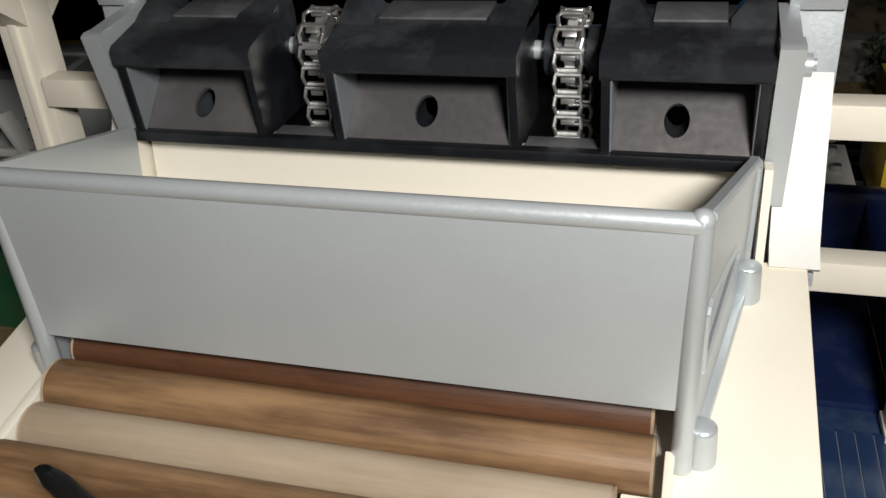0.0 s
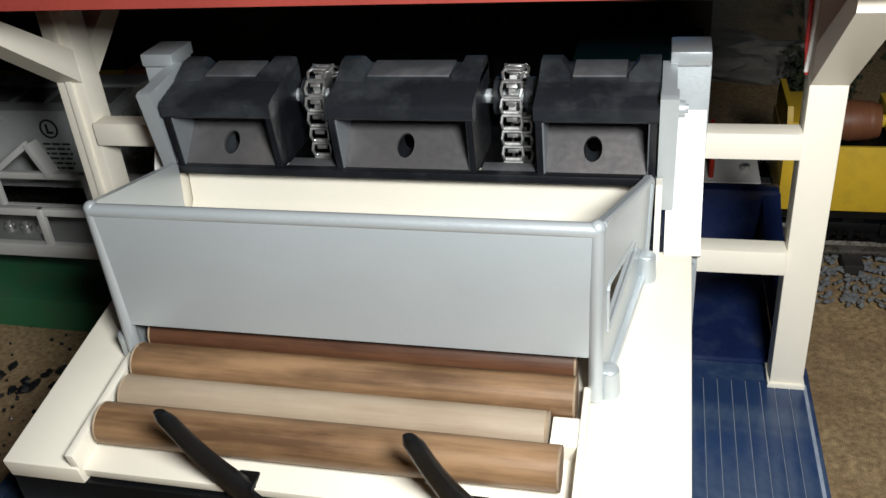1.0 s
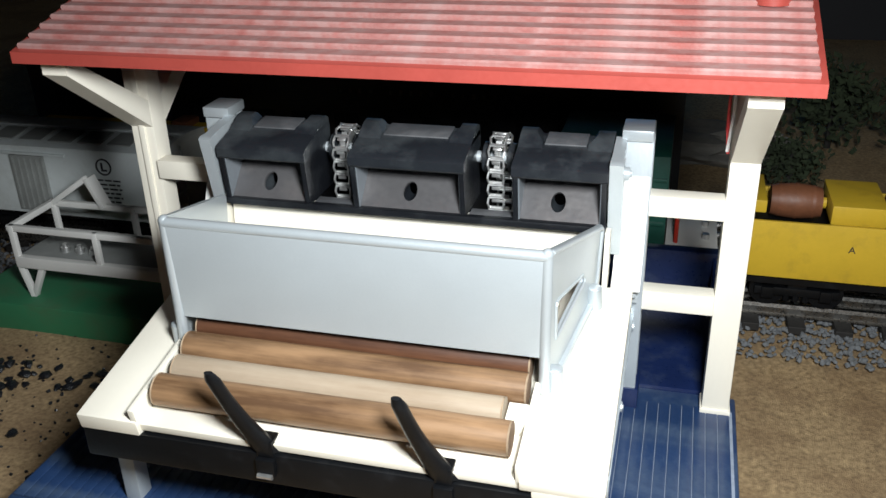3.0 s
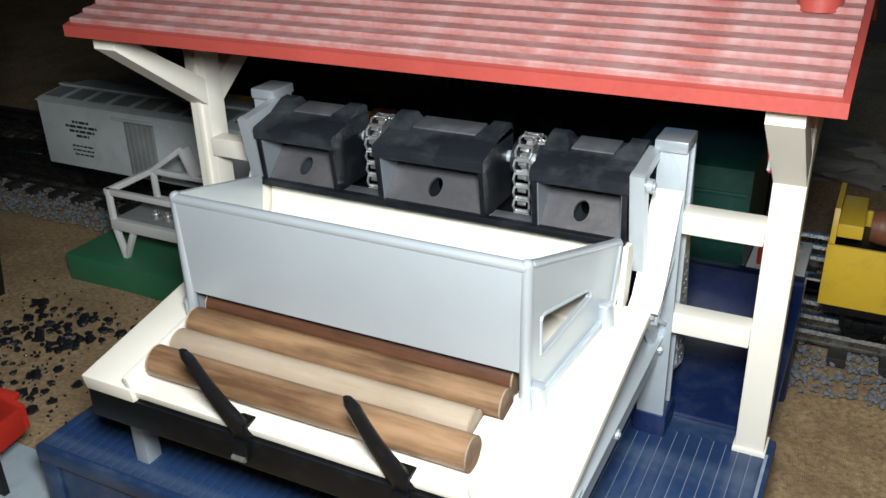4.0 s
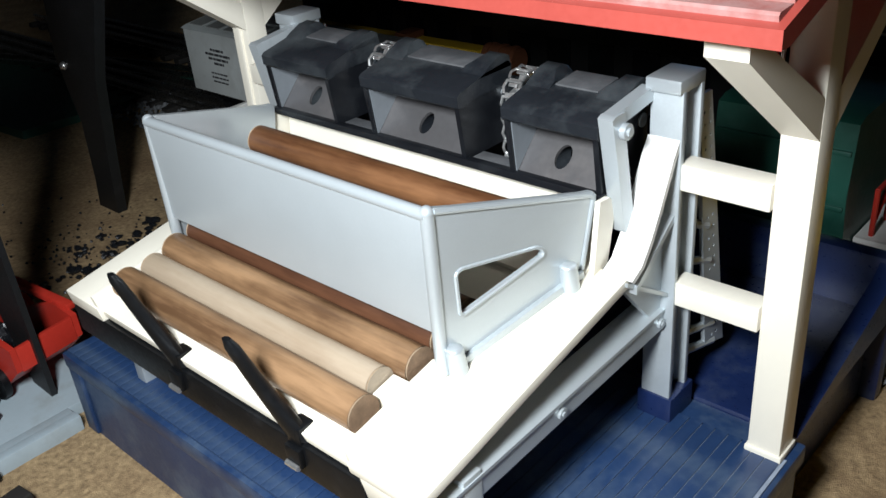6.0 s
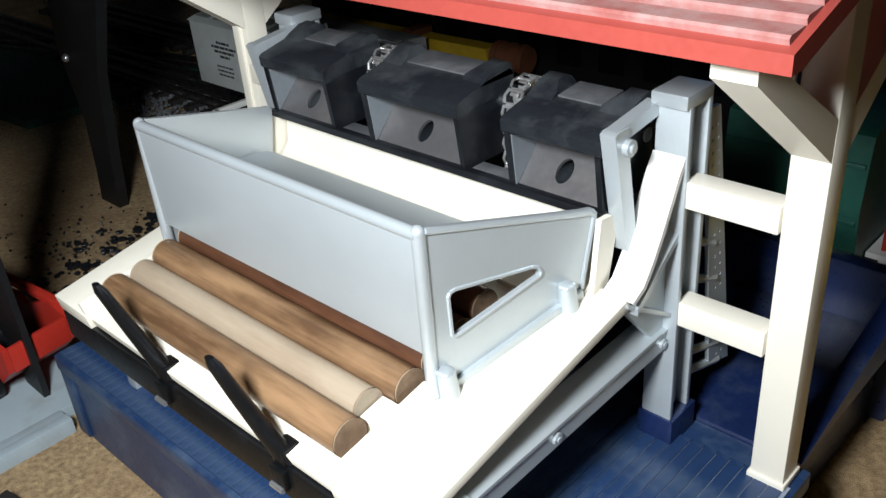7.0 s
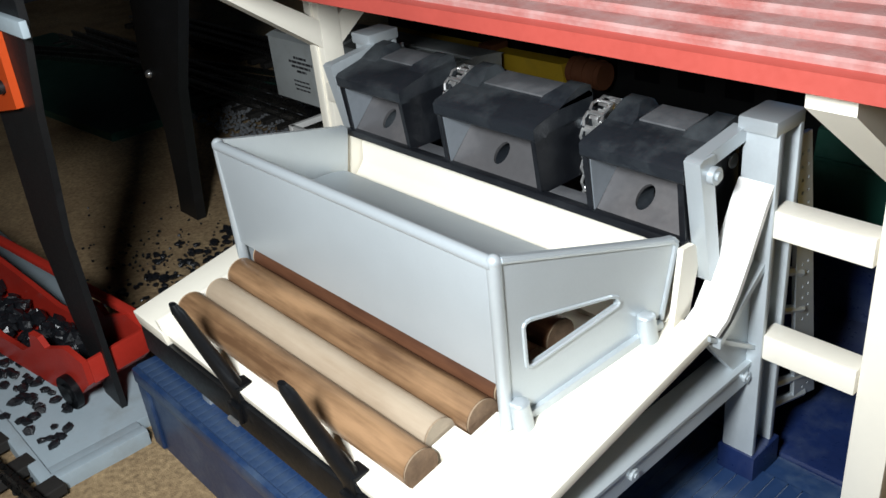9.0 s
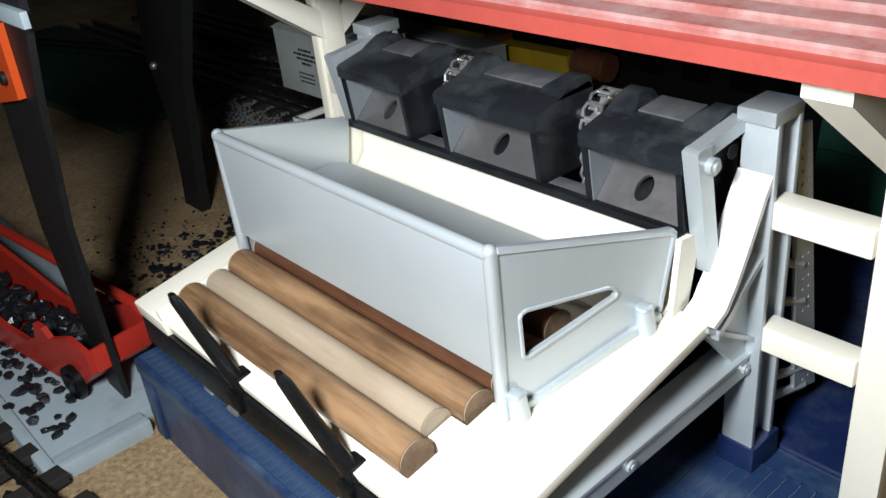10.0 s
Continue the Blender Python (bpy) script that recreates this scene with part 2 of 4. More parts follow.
# ---- setting: sand ground, walls ----
def ground():
    bm = B()
    xs = [-1.25, -1.0, -0.8] + [-0.6 + i * 0.012 for i in range(101)] + [0.8, 1.0, 1.25]
    ys = [-0.95, -0.6, -0.3] + [-0.1 + i * 0.012 for i in range(61)] + [0.8, 1.0, 1.3]
    grid = []
    for y in ys:
        row = []
        for x in xs:
            h = 0.0012 * noise.noise((x * 18, y * 18, 0)) + 0.0005 * noise.noise((x * 70, y * 70, 4)) - 0.0022
            if -0.16 < x < 0.16 and 0.05 < y < 0.32:
                h = min(h, -0.001)
            row.append(bm.verts.new((x, y, GROUND + h)))
        grid.append(row)
    for j in range(len(ys) - 1):
        for i in range(len(xs) - 1):
            bm.faces.new((grid[j][i], grid[j][i + 1], grid[j + 1][i + 1], grid[j + 1][i]))
    tagged(part("ground", bm, M_SAND, smooth=80), "brown grainy sand ground of the model railway layout", "ground", kind="structure")
    for name, b in (("wall_north", (-1.3, 1.3, 1.28, 1.34, -0.1, 1.2)), ("wall_south", (-1.3, 1.3, -0.98, -0.92, -0.1, 1.2)), ("wall_east", (1.22, 1.28, -0.92, 1.28, -0.1, 1.2)), ("wall_west", (-1.28, -1.22, -0.92, 1.28, -0.1, 1.2)), ("ceiling", (-1.3, 1.3, -0.98, 1.34, 1.2, 1.26))):
        tagged(part(name, box(B(), *b), M_WALL), "dark unlit room surface", name.split("_")[0], kind="structure")
    tagged(part("backdrop", box(B(), -0.4, 0.13, 1.1, 1.11, 0.052, 0.3), M_SKYBOARD), "plain sky-blue backdrop board behind the layout, with added glow", "backdrop", kind="structure")
    tagged(part("baseboard", box(B(), -0.5, 0.5, 1.09, 1.12, GROUND - 0.01, 0.052), M_WALL), "dark board below the blue backdrop", "board", kind="structure")


# ---- the log loader: base ----
def loader():
    top = thing("log_loader", "toy log loader, blue deck, cream tray, silver bin, red roof", "toy building")
    # deck base with skirt
    bm = B()
    box(bm, -0.1305, 0.1290, 0.0805, 0.2035, -0.008, -0.0006, 0.0014)
    box(bm, -0.1288, 0.1272, 0.0825, 0.2015, GROUND - 0.002, -0.0079)
    base = part("deck_base", bm, M_BLUE, top, "dark blue plastic base with a plank deck")
    for x in (-0.1255, 0.1235):
        part("corner_pilaster", box(B(), x - 0.004, x + 0.004, 0.0810, 0.0828, GROUND - 0.001, -0.0078, 0.0006), M_BLUE, base)
    part("groove_bed", box(B(), -0.1285, 0.1272, 0.083, 0.192, -0.0007, 0.0001), M_DUST, base, "pale dust in the deck grooves")
    bm = B()
    box(bm, -0.1185, 0.1185, 0.2036, 0.292, GROUND - 0.002, 0.0008, 0.001)
    box(bm, -0.1185, 0.1255, 0.289, 0.2965, GROUND - 0.002, 0.0245, 0.002)
    prism(bm, [(0.2037, 0.0), (0.29, 0.0), (0.29, 0.023), (0.282, 0.018)], 0.1185, 0.1255)
    part("rear_trough", bm, M_NAVY, top, "dark blue rear trough with raised back wall")
    # posts, braces and ladder bars on both sides
    for s in (-1, 1):
        bm = B()
        box(bm, s * 0.1151, s * 0.1256, 0.1895, 0.1995, 0.0, 0.1550, 0.0006)
        post = part("roof_post", bm, M_CREAM, top)
        part("post_foot", box(B(), s * 0.1144, s * 0.1263, 0.1887, 0.2003, 0.0001, 0.0024, 0.0004), M_CREAM, post)
        part("front_brace", brace(s, 0.1895, 0.1435, 0.1075, 0.1455), M_CREAM, post)
        part("rear_brace", brace(s, 0.1995, 0.2455, 0.1075, 0.1455), M_CREAM, post)
        part("eave_pad", box(B(), s * 0.1150, s * 0.1272, 0.1425, 0.1505, 0.1450, 0.1471, 0.0004), M_CREAM, post)
        if s < 0:
            part("web_rib", box(B(), s * 0.119, s * 0.1215, 0.1884, 0.1896, 0.003, 0.1505, 0.0003), M_CREAM, post)
        for z in (0.0458, 0.0852):
            part("ladder_bar", box(B(), s * 0.0872, s * 0.1152, 0.1876, 0.1956, z, z + 0.0082, 0.0006), M_CREAM, post)
    # silver columns
    for s in (-1, 1):
        col = part("column", box(B(), s * 0.0782, s * 0.0885, 0.1868, 0.1888, 0.0094, 0.115, 0.0004), M_SILVER2, top, "silver I-beam column")
        bm = B()
        box(bm, s * 0.0782, s * 0.0885, 0.197, 0.199, 0.0094, 0.115, 0.0004)
        box(bm, s * 0.0820, s * 0.0846, 0.1887, 0.1971, 0.0094, 0.115)
        part("column_web", bm, M_SILVER2, col)
        part("column_cap", box(B(), s * 0.0772, s * 0.0884, 0.1852, 0.1995, 0.1145, 0.1187, 0.0007), M_SILVER, col)
        part("column_block", box(B(), s * 0.0772, s * 0.0897, 0.1860, 0.201, -0.0004, 0.0095, 0.0005), M_NAVY, top, "blue footing block")
        # swept gusset: flange strip and web
        flange = [(0.1868, 0.1010), (0.1835, 0.0960), (0.1805, 0.0900), (0.1765, 0.0820), (0.1725, 0.0750), (0.1680, 0.0690), (0.1628, 0.0664)]
        low = [(y + 0.0013, z - 0.0012) for y, z in flange[::-1]]
        # White here paints the bright light on the silver flange.
        part("gusset_flange", prism(B(), flange + low, s * 0.0778, s * 0.0880), M_WHITE, col, "swept silver flange, coloured white as if brightly lit")
        part("gusset_web", prism(B(), [(y + 0.0011, z - 0.0011) for y, z in flange] + [(0.1628, 0.0635), (0.180, 0.044), (0.1869, 0.0430)], s * 0.0818, s * 0.0840), M_SILVER2, col)
        part("gusset_rib", prism(B(), [(0.1665, 0.0600), (0.1665, 0.0625), (0.1869, 0.0775), (0.1869, 0.0750)], s * 0.0788, s * 0.0874), M_SILVER, col)
        part("gusset_rib", prism(B(), [(0.1628, 0.0640), (0.1628, 0.0655), (0.1869, 0.0500), (0.1869, 0.0485)], s * 0.0790, s * 0.0866), M_SILVER, col)
        # side strut below the tray
        st = part("side_strut", prism(B(), [(0.0835, 0.0412), (0.0835, 0.0346), (0.1869, 0.0365), (0.1869, 0.0430)], s * 0.0776, s * 0.0852, axes="yz"), M_SILVER, col)
        part("strut_flange", prism(B(), [(0.0835, 0.0411), (0.0835, 0.0422), (0.1869, 0.0440), (0.1869, 0.0429)], s * 0.0758, s * 0.0858, axes="yz"), M_SILVER, st)
        for y, z in ((0.1848, 0.0395), (0.1314, 0.0388)):
            bm = B()
            rod(bm, (s * 0.0850, y, z), (s * 0.0862, y, z), 0.0018, 10)
            rod(bm, (s * 0.0862, y, z), (s * 0.0866, y, z), 0.0008, 8)
            part("bolt", bm, M_SILVER, st)
        part("tray_leg", box(B(), s * 0.0795, s * 0.0855, 0.0900, 0.0970, -0.0004, 0.044, 0.0005), M_SILVER2, top, "silver front leg under the tray")
        # portal frame at the end of the cover
        bm = B()
        prism(bm, [(0.1648, 0.1125), (0.1662, 0.1132), (0.1712, 0.1132), (0.1712, 0.1085), (0.1772, 0.0760), (0.1720, 0.0760)], s * 0.0750, s * 0.0798)
        prism(bm, [(0.1660, 0.1131), (0.1660, 0.1090), (0.1870, 0.1115), (0.1870, 0.1156)], s * 0.0752, s * 0.0792)
        por = part("portal_frame", bm, M_SILVER, col)
        bm = B()
        rod(bm, (s * 0.0797, 0.1702, 0.1080), (s * 0.0815, 0.1702, 0.1080), 0.0024, 14)
        rod(bm, (s * 0.0814, 0.1702, 0.1080), (s * 0.0823, 0.1702, 0.1080), 0.0013, 10)
        part("portal_bolt", bm, M_SILVER, por)
        # rear conveyor rail, perforated, with ladder brackets
        holes = []
        rail = [(0.2005, 0.110), (0.2075, 0.1095), (0.2285, 0.01), (0.2145, 0.0145)]
        for k in range(44):
            f = 0.06 + 0.9 * (k // 2) / 21
            if 0.3 < f < 0.42 or 0.66 < f < 0.78:
                continue
            cy, cz = 0.2040 + f * 0.0175 + (0.0016 if k % 2 else -0.0016), 0.1095 - f * 0.097
            holes.append([(cy + 0.0006 * math.cos(a * math.pi / 3), cz + 0.0006 * math.sin(a * math.pi / 3)) for a in range(6)])
        part("conveyor_rail", prism(B(), rail, s * 0.0852, s * 0.0866, holes=holes), M_SILVER2, top, "perforated silver conveyor rail")
        for z in (0.016, 0.024, 0.052, 0.066):
            part("rail_stay", rod(B(), (s * 0.0842, 0.1985, z + 0.003), (s * 0.0858, 0.2245 - z * 0.2, z - 0.003), 0.0015, 8), M_SILVER2, top)
    return top, base


def brace(s, y0, y1, z0, z1):
    """A diagonal brace from the post at (y0, z0) out to the eave at (y1, z1)."""
    d = 1 if y1 > y0 else -1
    bm = B()
    prism(bm, [(y0, z0), (y0, z0 + 0.0115), (y1 - d * 0.004, z1), (y1, z1), (y1, z1 - 0.0045)], s * 0.1153, s * 0.1254)
    return bm


# ---- tray ----
def tray(top):
    u0, u1 = -0.0431, 0.0496
    t = part("tray", box(B(), -0.0640, 0.0617, u0 + 0.0014, u1, -0.0046, -0.0018, 0.0003), M_CREAM, top, "cream sloping tray with raised borders", m=RAMP)
    for x0, x1 in ((-0.084, -0.0622), (0.0612, 0.0857)):
        bm = B()
        box(bm, x0, x1, u0, u1, -0.0062 if x0 < 0 else -0.0036, 0.0, 0.0006)
        if x0 > 0:
            box(bm, x0 + 0.0035, x1, u0, u0 + 0.0022, -0.0120, -0.0030, 0.0006)
        part("tray_border", bm, M_CREAM, t)
    part("border_lip", box(B(), -0.0643, -0.0620, u0 + 0.0006, -0.0068, -0.0060, 0.0046, 0.0004), M_CREAM, t)
    part("border_lip", box(B(), 0.0600, 0.0617, u0 + 0.0012, -0.0068, -0.0026, 0.0044, 0.0004), M_CREAM, t)
    part("log_stop", box(B(), 0.0535, 0.0600, -0.0245, -0.0160, -0.0026, 0.0036, 0.0004), M_CREAM, t)
    # curved back of the chute rising under the cover
    prof, back = [], []
    for i in range(13):
        a = i / 12 * radians(62)
        r = 0.0198
        y = 0.1545 + r * math.sin(a)
        z = ramp_z(0.1545, -0.0005) + r * (1 - math.cos(a)) + 0.19 * (y - 0.1545) * (1 - i / 12)
        prof.append((y, z))
        back.append((y + 0.0018 * math.sin(a), z - 0.0018 * math.cos(a) - 0.0006))
    prof.append((0.1735, 0.0868))
    back.append((0.1746, 0.0868))
    part("chute_back", prism(B(), prof + back[::-1], -0.0735, 0.0735), M_CREAM, t, "cream curved back plate", m=RAMP.inverted())
    for x in (-0.0762, 0.0748):
        part("chute_cheek", prism(B(), [(0.1640, 0.0880), (0.1690, 0.0876), (0.1722, 0.0840), *([(0.1765, 0.078), (0.1765, 0.068)] if x < 0 else []), (0.1680, 0.0665), (0.1605, 0.0645)], x, x + 0.0017), M_CREAM, t, m=RAMP.inverted())
    # black front bar with clips, pegs
    bm = B()
    box(bm, -0.0835, 0.0655, 0.0748, 0.0795, 0.0325, 0.0440, 0.001)
    box(bm, -0.0805, 0.0805, 0.0795, 0.10, 0.0325, 0.0432, 0.001)
    bar = part("front_bar", bm, M_BLACK, top, "black front bar of the tray")
    for x in (-0.0262, 0.0308):
        # flat arm that leans out and sideways, with a broad curved foot
        n = 12
        bm, rings = B(), []
        for i in range(n + 1):
            f = i / n
            cx = x + 0.0072 - 0.0100 * f - 0.0012 * math.sin(f * math.pi)
            cy = 0.0772 - 0.0091 * f
            cz = 0.0448 + 0.0320 * f
            w = 0.0024 + 0.0024 * (1 - f) ** 3
            d = 0.0017 + 0.0012 * (1 - f)
            if i == n:
                w, d = w * 0.6, d * 0.6
            q = [(cx + w * math.cos(k * math.pi / 5) * (1.0 if math.cos(k * math.pi / 5) < 0 else 1.25 - 0.25 * f), cy + d * math.sin(k * math.pi / 5), cz) for k in range(10)]
            rings.append([bm.verts.new(p) for p in q])
        for r0, r1 in zip(rings, rings[1:]):
            for k in range(10):
                bm.faces.new((r0[k], r0[(k + 1) % 10], r1[(k + 1) % 10], r1[k]))
        bm.faces.new(rings[-1])
        bm.faces.new(rings[0][::-1])
        peg = part("peg", bm, M_BLACK, bar, "black tapered upright peg", smooth=50)
        bm = B()
        box(bm, x + 0.0050, x + 0.0108, 0.0745, 0.0805, 0.0430, 0.0490, 0.0008)
        box(bm, x + 0.0050, x + 0.0112, 0.0730, 0.0752, 0.0365, 0.0430, 0.0007)
        part("peg_clip", bm, M_BLACK, peg)
        part("clip_pin", rod(B(), (x + 0.0056, 0.0727, 0.0372), (x + 0.0106, 0.0727, 0.0372), 0.0009, 10), M_CHROME, peg)
    return t


# ---- silver bin ----
def log_bin(top):
    bm = B()
    wall = [(0.1074, 0.1036), (0.1077, 0.1049), (0.1088, 0.1056), (0.1099, 0.1051), (0.1102, 0.1038), (0.1104, 0.0692), (0.1084, 0.0692)]
    prism(bm, wall, -0.0630, 0.0632)
    front = part("bin", bm, M_SILVER, top, "silver-painted log bin with splayed sides", smooth=45)
    part("lip", rod(B(), (-0.0630, 0.1087, 0.1040), (0.0632, 0.1087, 0.1040), 0.0018, 14), M_SILVER, front)
    k = 0.175
    y0, x0 = 0.1082, 0.0620
    for s in (-1, 1):
        side = [(0.1080, 0.1040), (0.1096, 0.1058), (0.1168, 0.1036), (0.1605, 0.0915), (0.1645, 0.0907), (0.1660, 0.0890), (0.1655, 0.0853), (0.1615, 0.0672), (0.1530, 0.0643), (0.1082, 0.0563)]
        hole = [(0.1154, 0.0728), (0.1151, 0.0842), (0.1157, 0.0853), (0.1172, 0.0856), (0.1425, 0.0815), (0.1444, 0.0806), (0.1455, 0.0790), (0.1450, 0.0777), (0.1168, 0.0719)]
        bm = prism(B(), side, 0, 0.0017, holes=[hole] if s > 0 else [])
        for v in bm.verts:
            v.co.x = s * (x0 + v.co.x + k * (v.co.y - y0))
        sd = part("side_wall", bm, M_SILVER, front, smooth=30)
        # raised edge beads and the rim of the opening
        bm = B()
        loop = [(0.1100, 0.1046), (0.1635, 0.0898), (0.1648, 0.0885), (0.1600, 0.0672)]
        for (a, b), (c, d) in zip(loop, loop[1:]):
            rod(bm, (s * (x0 + 0.0017 + k * (a - y0)), a, b), (s * (x0 + 0.0017 + k * (c - y0)), c, d), 0.0009, 8)
        for i in range(len(hole) if s > 0 else 0):
            (a, b), (c, d) = hole[i], hole[(i + 1) % len(hole)]
            rod(bm, (s * (x0 + 0.0017 + k * (a - y0)), a, b), (s * (x0 + 0.0017 + k * (c - y0)), c, d), 0.0006, 6)
        part("edge_bead", bm, M_SILVER, sd)
        bm = B()
        rod(bm, (s * 0.0628, 0.1090, 0.1046), (s * 0.0628, 0.1092, 0.0563), 0.0019, 14)
        rod(bm, (s * 0.0655, 0.1108, 0.0590), (s * 0.0655, 0.1110, 0.0562), 0.0011, 10)
        bmesh.ops.create_uvsphere(bm, u_segments=14, v_segments=8, radius=0.0020, matrix=Matrix.Translation((s * 0.0628, 0.1090, 0.1044)))
        part("corner_rib", bm, M_SILVER, sd)
        beam_b = B()
        a = (s * 0.0648, 0.1150, ramp_z(0.1150) + 0.0012)
        b = (s * 0.0730, 0.1595, ramp_z(0.1595) + 0.0012)
        beam(beam_b, a, b, 0.003, 0.0026, 0.0005)
        part("foot_flange", beam_b, M_SILVER, sd)
        for x, y in ((0.0658, 0.1122), (0.0732, 0.1538)):
            bm = B()
            z = ramp_z(y)
            rod(bm, (s * x, y, z - 0.0006), (s * x, y - 0.001, z + 0.0078), 0.0029, 20, 0.0025)
            bmesh.ops.create_uvsphere(bm, u_segments=16, v_segments=8, radius=0.0025, matrix=Matrix.Translation((s * x, y - 0.001, z + 0.0078)) @ Matrix.Diagonal((1, 1, 0.35, 1)))
            part("boss", bm, M_SILVER, sd)
    return front


FLAP_AT = (0.1115, 0.0812)


def bin_flap(front):
    """Loose silver plate hinged on the inside of the bin's front wall; logs lift its free edge."""
    outline = [(-0.0640, 0.0), (-0.0690, 0.0440), (-0.0682, 0.0465), (-0.0660, 0.0478), (0.0470, 0.0478), (0.0492, 0.0468), (0.0500, 0.0445), (0.0500, 0.0)]
    return part("flap", prism(B(), outline, -0.0008, 0.0, axes="xy"), M_SILVER, front, "loose silver plate inside the bin")


# ---- black cover over the conveyor head ----
PITCH, LINKS, SPROCKET, CHAIN_SPEED = 0.0050, 40, 0.0085, 0.035
SLOTS = (-0.0286, 0.0325)
HEAD, FOOT = Vector((0.1890, 0.1040)), Vector((0.1890, 0.1040 - (PITCH * LINKS - 2 * math.pi * SPROCKET) / 2))


def cover(top):
    c = part("cover", box(B(), -0.0745, 0.0748, 0.1668, 0.1700, 0.0858, 0.0884, 0.0005), M_CHEEK, top, "dusty black plastic conveyor cover in three hoods")
    part("cover_rear", box(B(), -0.0745, 0.0748, 0.2012, 0.2026, 0.058, 0.100, 0.0005), M_BLACK, c)
    for x0, x1 in ((-0.0732, -0.0372), (-0.0200, 0.0240), (0.0410, 0.0748)):
        hood = part("hood", prism(B(), [(0.1660, 0.1052), (0.1653, 0.1060), (0.1651, 0.1092), (0.1662, 0.1102), (0.1795, 0.1132), (0.1905, 0.1142), (0.1922, 0.1128), (0.1922, 0.107), (0.172, 0.1064), (0.1675, 0.1052)], x0, x1), M_SHROUD, c)
        for a, b in ((x0 + 0.0004, x0 + 0.0022), (x1 - 0.0022, x1 - 0.0004)):
            part("cheek", prism(B(), [(0.1656, 0.1085), (0.1680, 0.0876), (0.192, 0.0876), (0.192, 0.110)], a, b), M_CHEEK, hood)
        for a, b, d in ((x0, x0 + 0.0060, 1), (x1 - 0.0060, x1, -1)):
            bm = prism(B(), [(0.1765, 0.1122), (0.1800, 0.1142), (0.1850, 0.1164), (0.1890, 0.1168), (0.1914, 0.1156), (0.1920, 0.112)], a, b)
            for v in bm.verts:
                inner = v.co.x > (a + b) / 2 if d > 0 else v.co.x < (a + b) / 2
                if inner and v.co.z < 0.1150:
                    v.co.x += d * 0.0028
            part("hood_ridge", bm, M_SHROUD, hood)
        part("hood_inlay", box(B(), x0 + 0.0094, x1 - 0.0094, -0.0055, 0.0055, 0, 0.0007, 0.0003), M_INLAY, hood, "worn grey inlay", m=pose(0, 0.1852, 0.1137, 5, 0, 0))
        w0, w1 = x0 + 0.0022, x1 - 0.0022
        xm = (w0 + w1) / 2 - 0.0012
        # inset face with a round opening, leaning back
        hole = [(xm + 0.0027 * math.cos(i * math.pi / 10), 0.0079 + 0.0040 * math.sin(i * math.pi / 10)) for i in range(20)]
        bm = prism(B(), [(w0, 0.0), (w0, 0.0285), (w1, 0.0285), (w1, 0.0)], -0.0012, 0, axes="xy", holes=[hole])
        part("inset_plate", bm, M_PLATE, hood, "scuffed inset plate, grey lightened for its sheen", m=pose(0, 0.1690, 0.0880, 46, 0, 0))
        # Thin lighter skins on the black cheeks paint the light they catch.
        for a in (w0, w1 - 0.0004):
            part("inset_flank", prism(B(), [(0.1686, 0.0880), (0.1668, 0.1058), (0.187, 0.1065), (0.187, 0.1064)], a, a + 0.0004), M_FLANK, hood, "inner side of the hood cheek, coloured lighter as if lit")
        bm = B()
        for i in range(20):
            (xa, ya), (xb, yb) = hole[i], hole[(i + 1) % 20]
            vs = [bm.verts.new(p) for p in ((xa, ya, -0.0011), (xb, yb, -0.0011), (xb, yb + 0.0055, -0.0066), (xa, ya + 0.0055, -0.0066))]
            bm.faces.new(vs)
        part("bolt_well", bm, M_SHROUD, hood, m=pose(0, 0.1690, 0.0880, 46, 0, 0))
        bm = B()
        rod(bm, (xm, 0.1850, 0.0962), (xm, 0.1802, 0.0964), 0.0014, 12)
        bmesh.ops.create_uvsphere(bm, u_segments=12, v_segments=8, radius=0.0015, matrix=Matrix.Translation((xm, 0.1799, 0.0964)))
        part("bolt_head", bm, M_CHROME, hood)
    for x in SLOTS:
        bm = B()
        box(bm, x - 0.0082, x + 0.0082, 0.1701, 0.1758, 0.0862, 0.0882, 0.0003)
        part("slot_sill", bm, M_INLAY, c)
    part("head_shaft", rod(B(), (-0.0745, HEAD.x, HEAD.y), (0.0748, HEAD.x, HEAD.y), 0.0022, 14), M_SILVER2, c, "steel head shaft")
    for x in SLOTS:
        for d in (-1, 1):
            part("shaft_collar", rod(B(), (x + d * 0.0036, HEAD.x, HEAD.y), (x + d * 0.0060, HEAD.x, HEAD.y), 0.0058, 18), M_SHROUD, c)
    return c


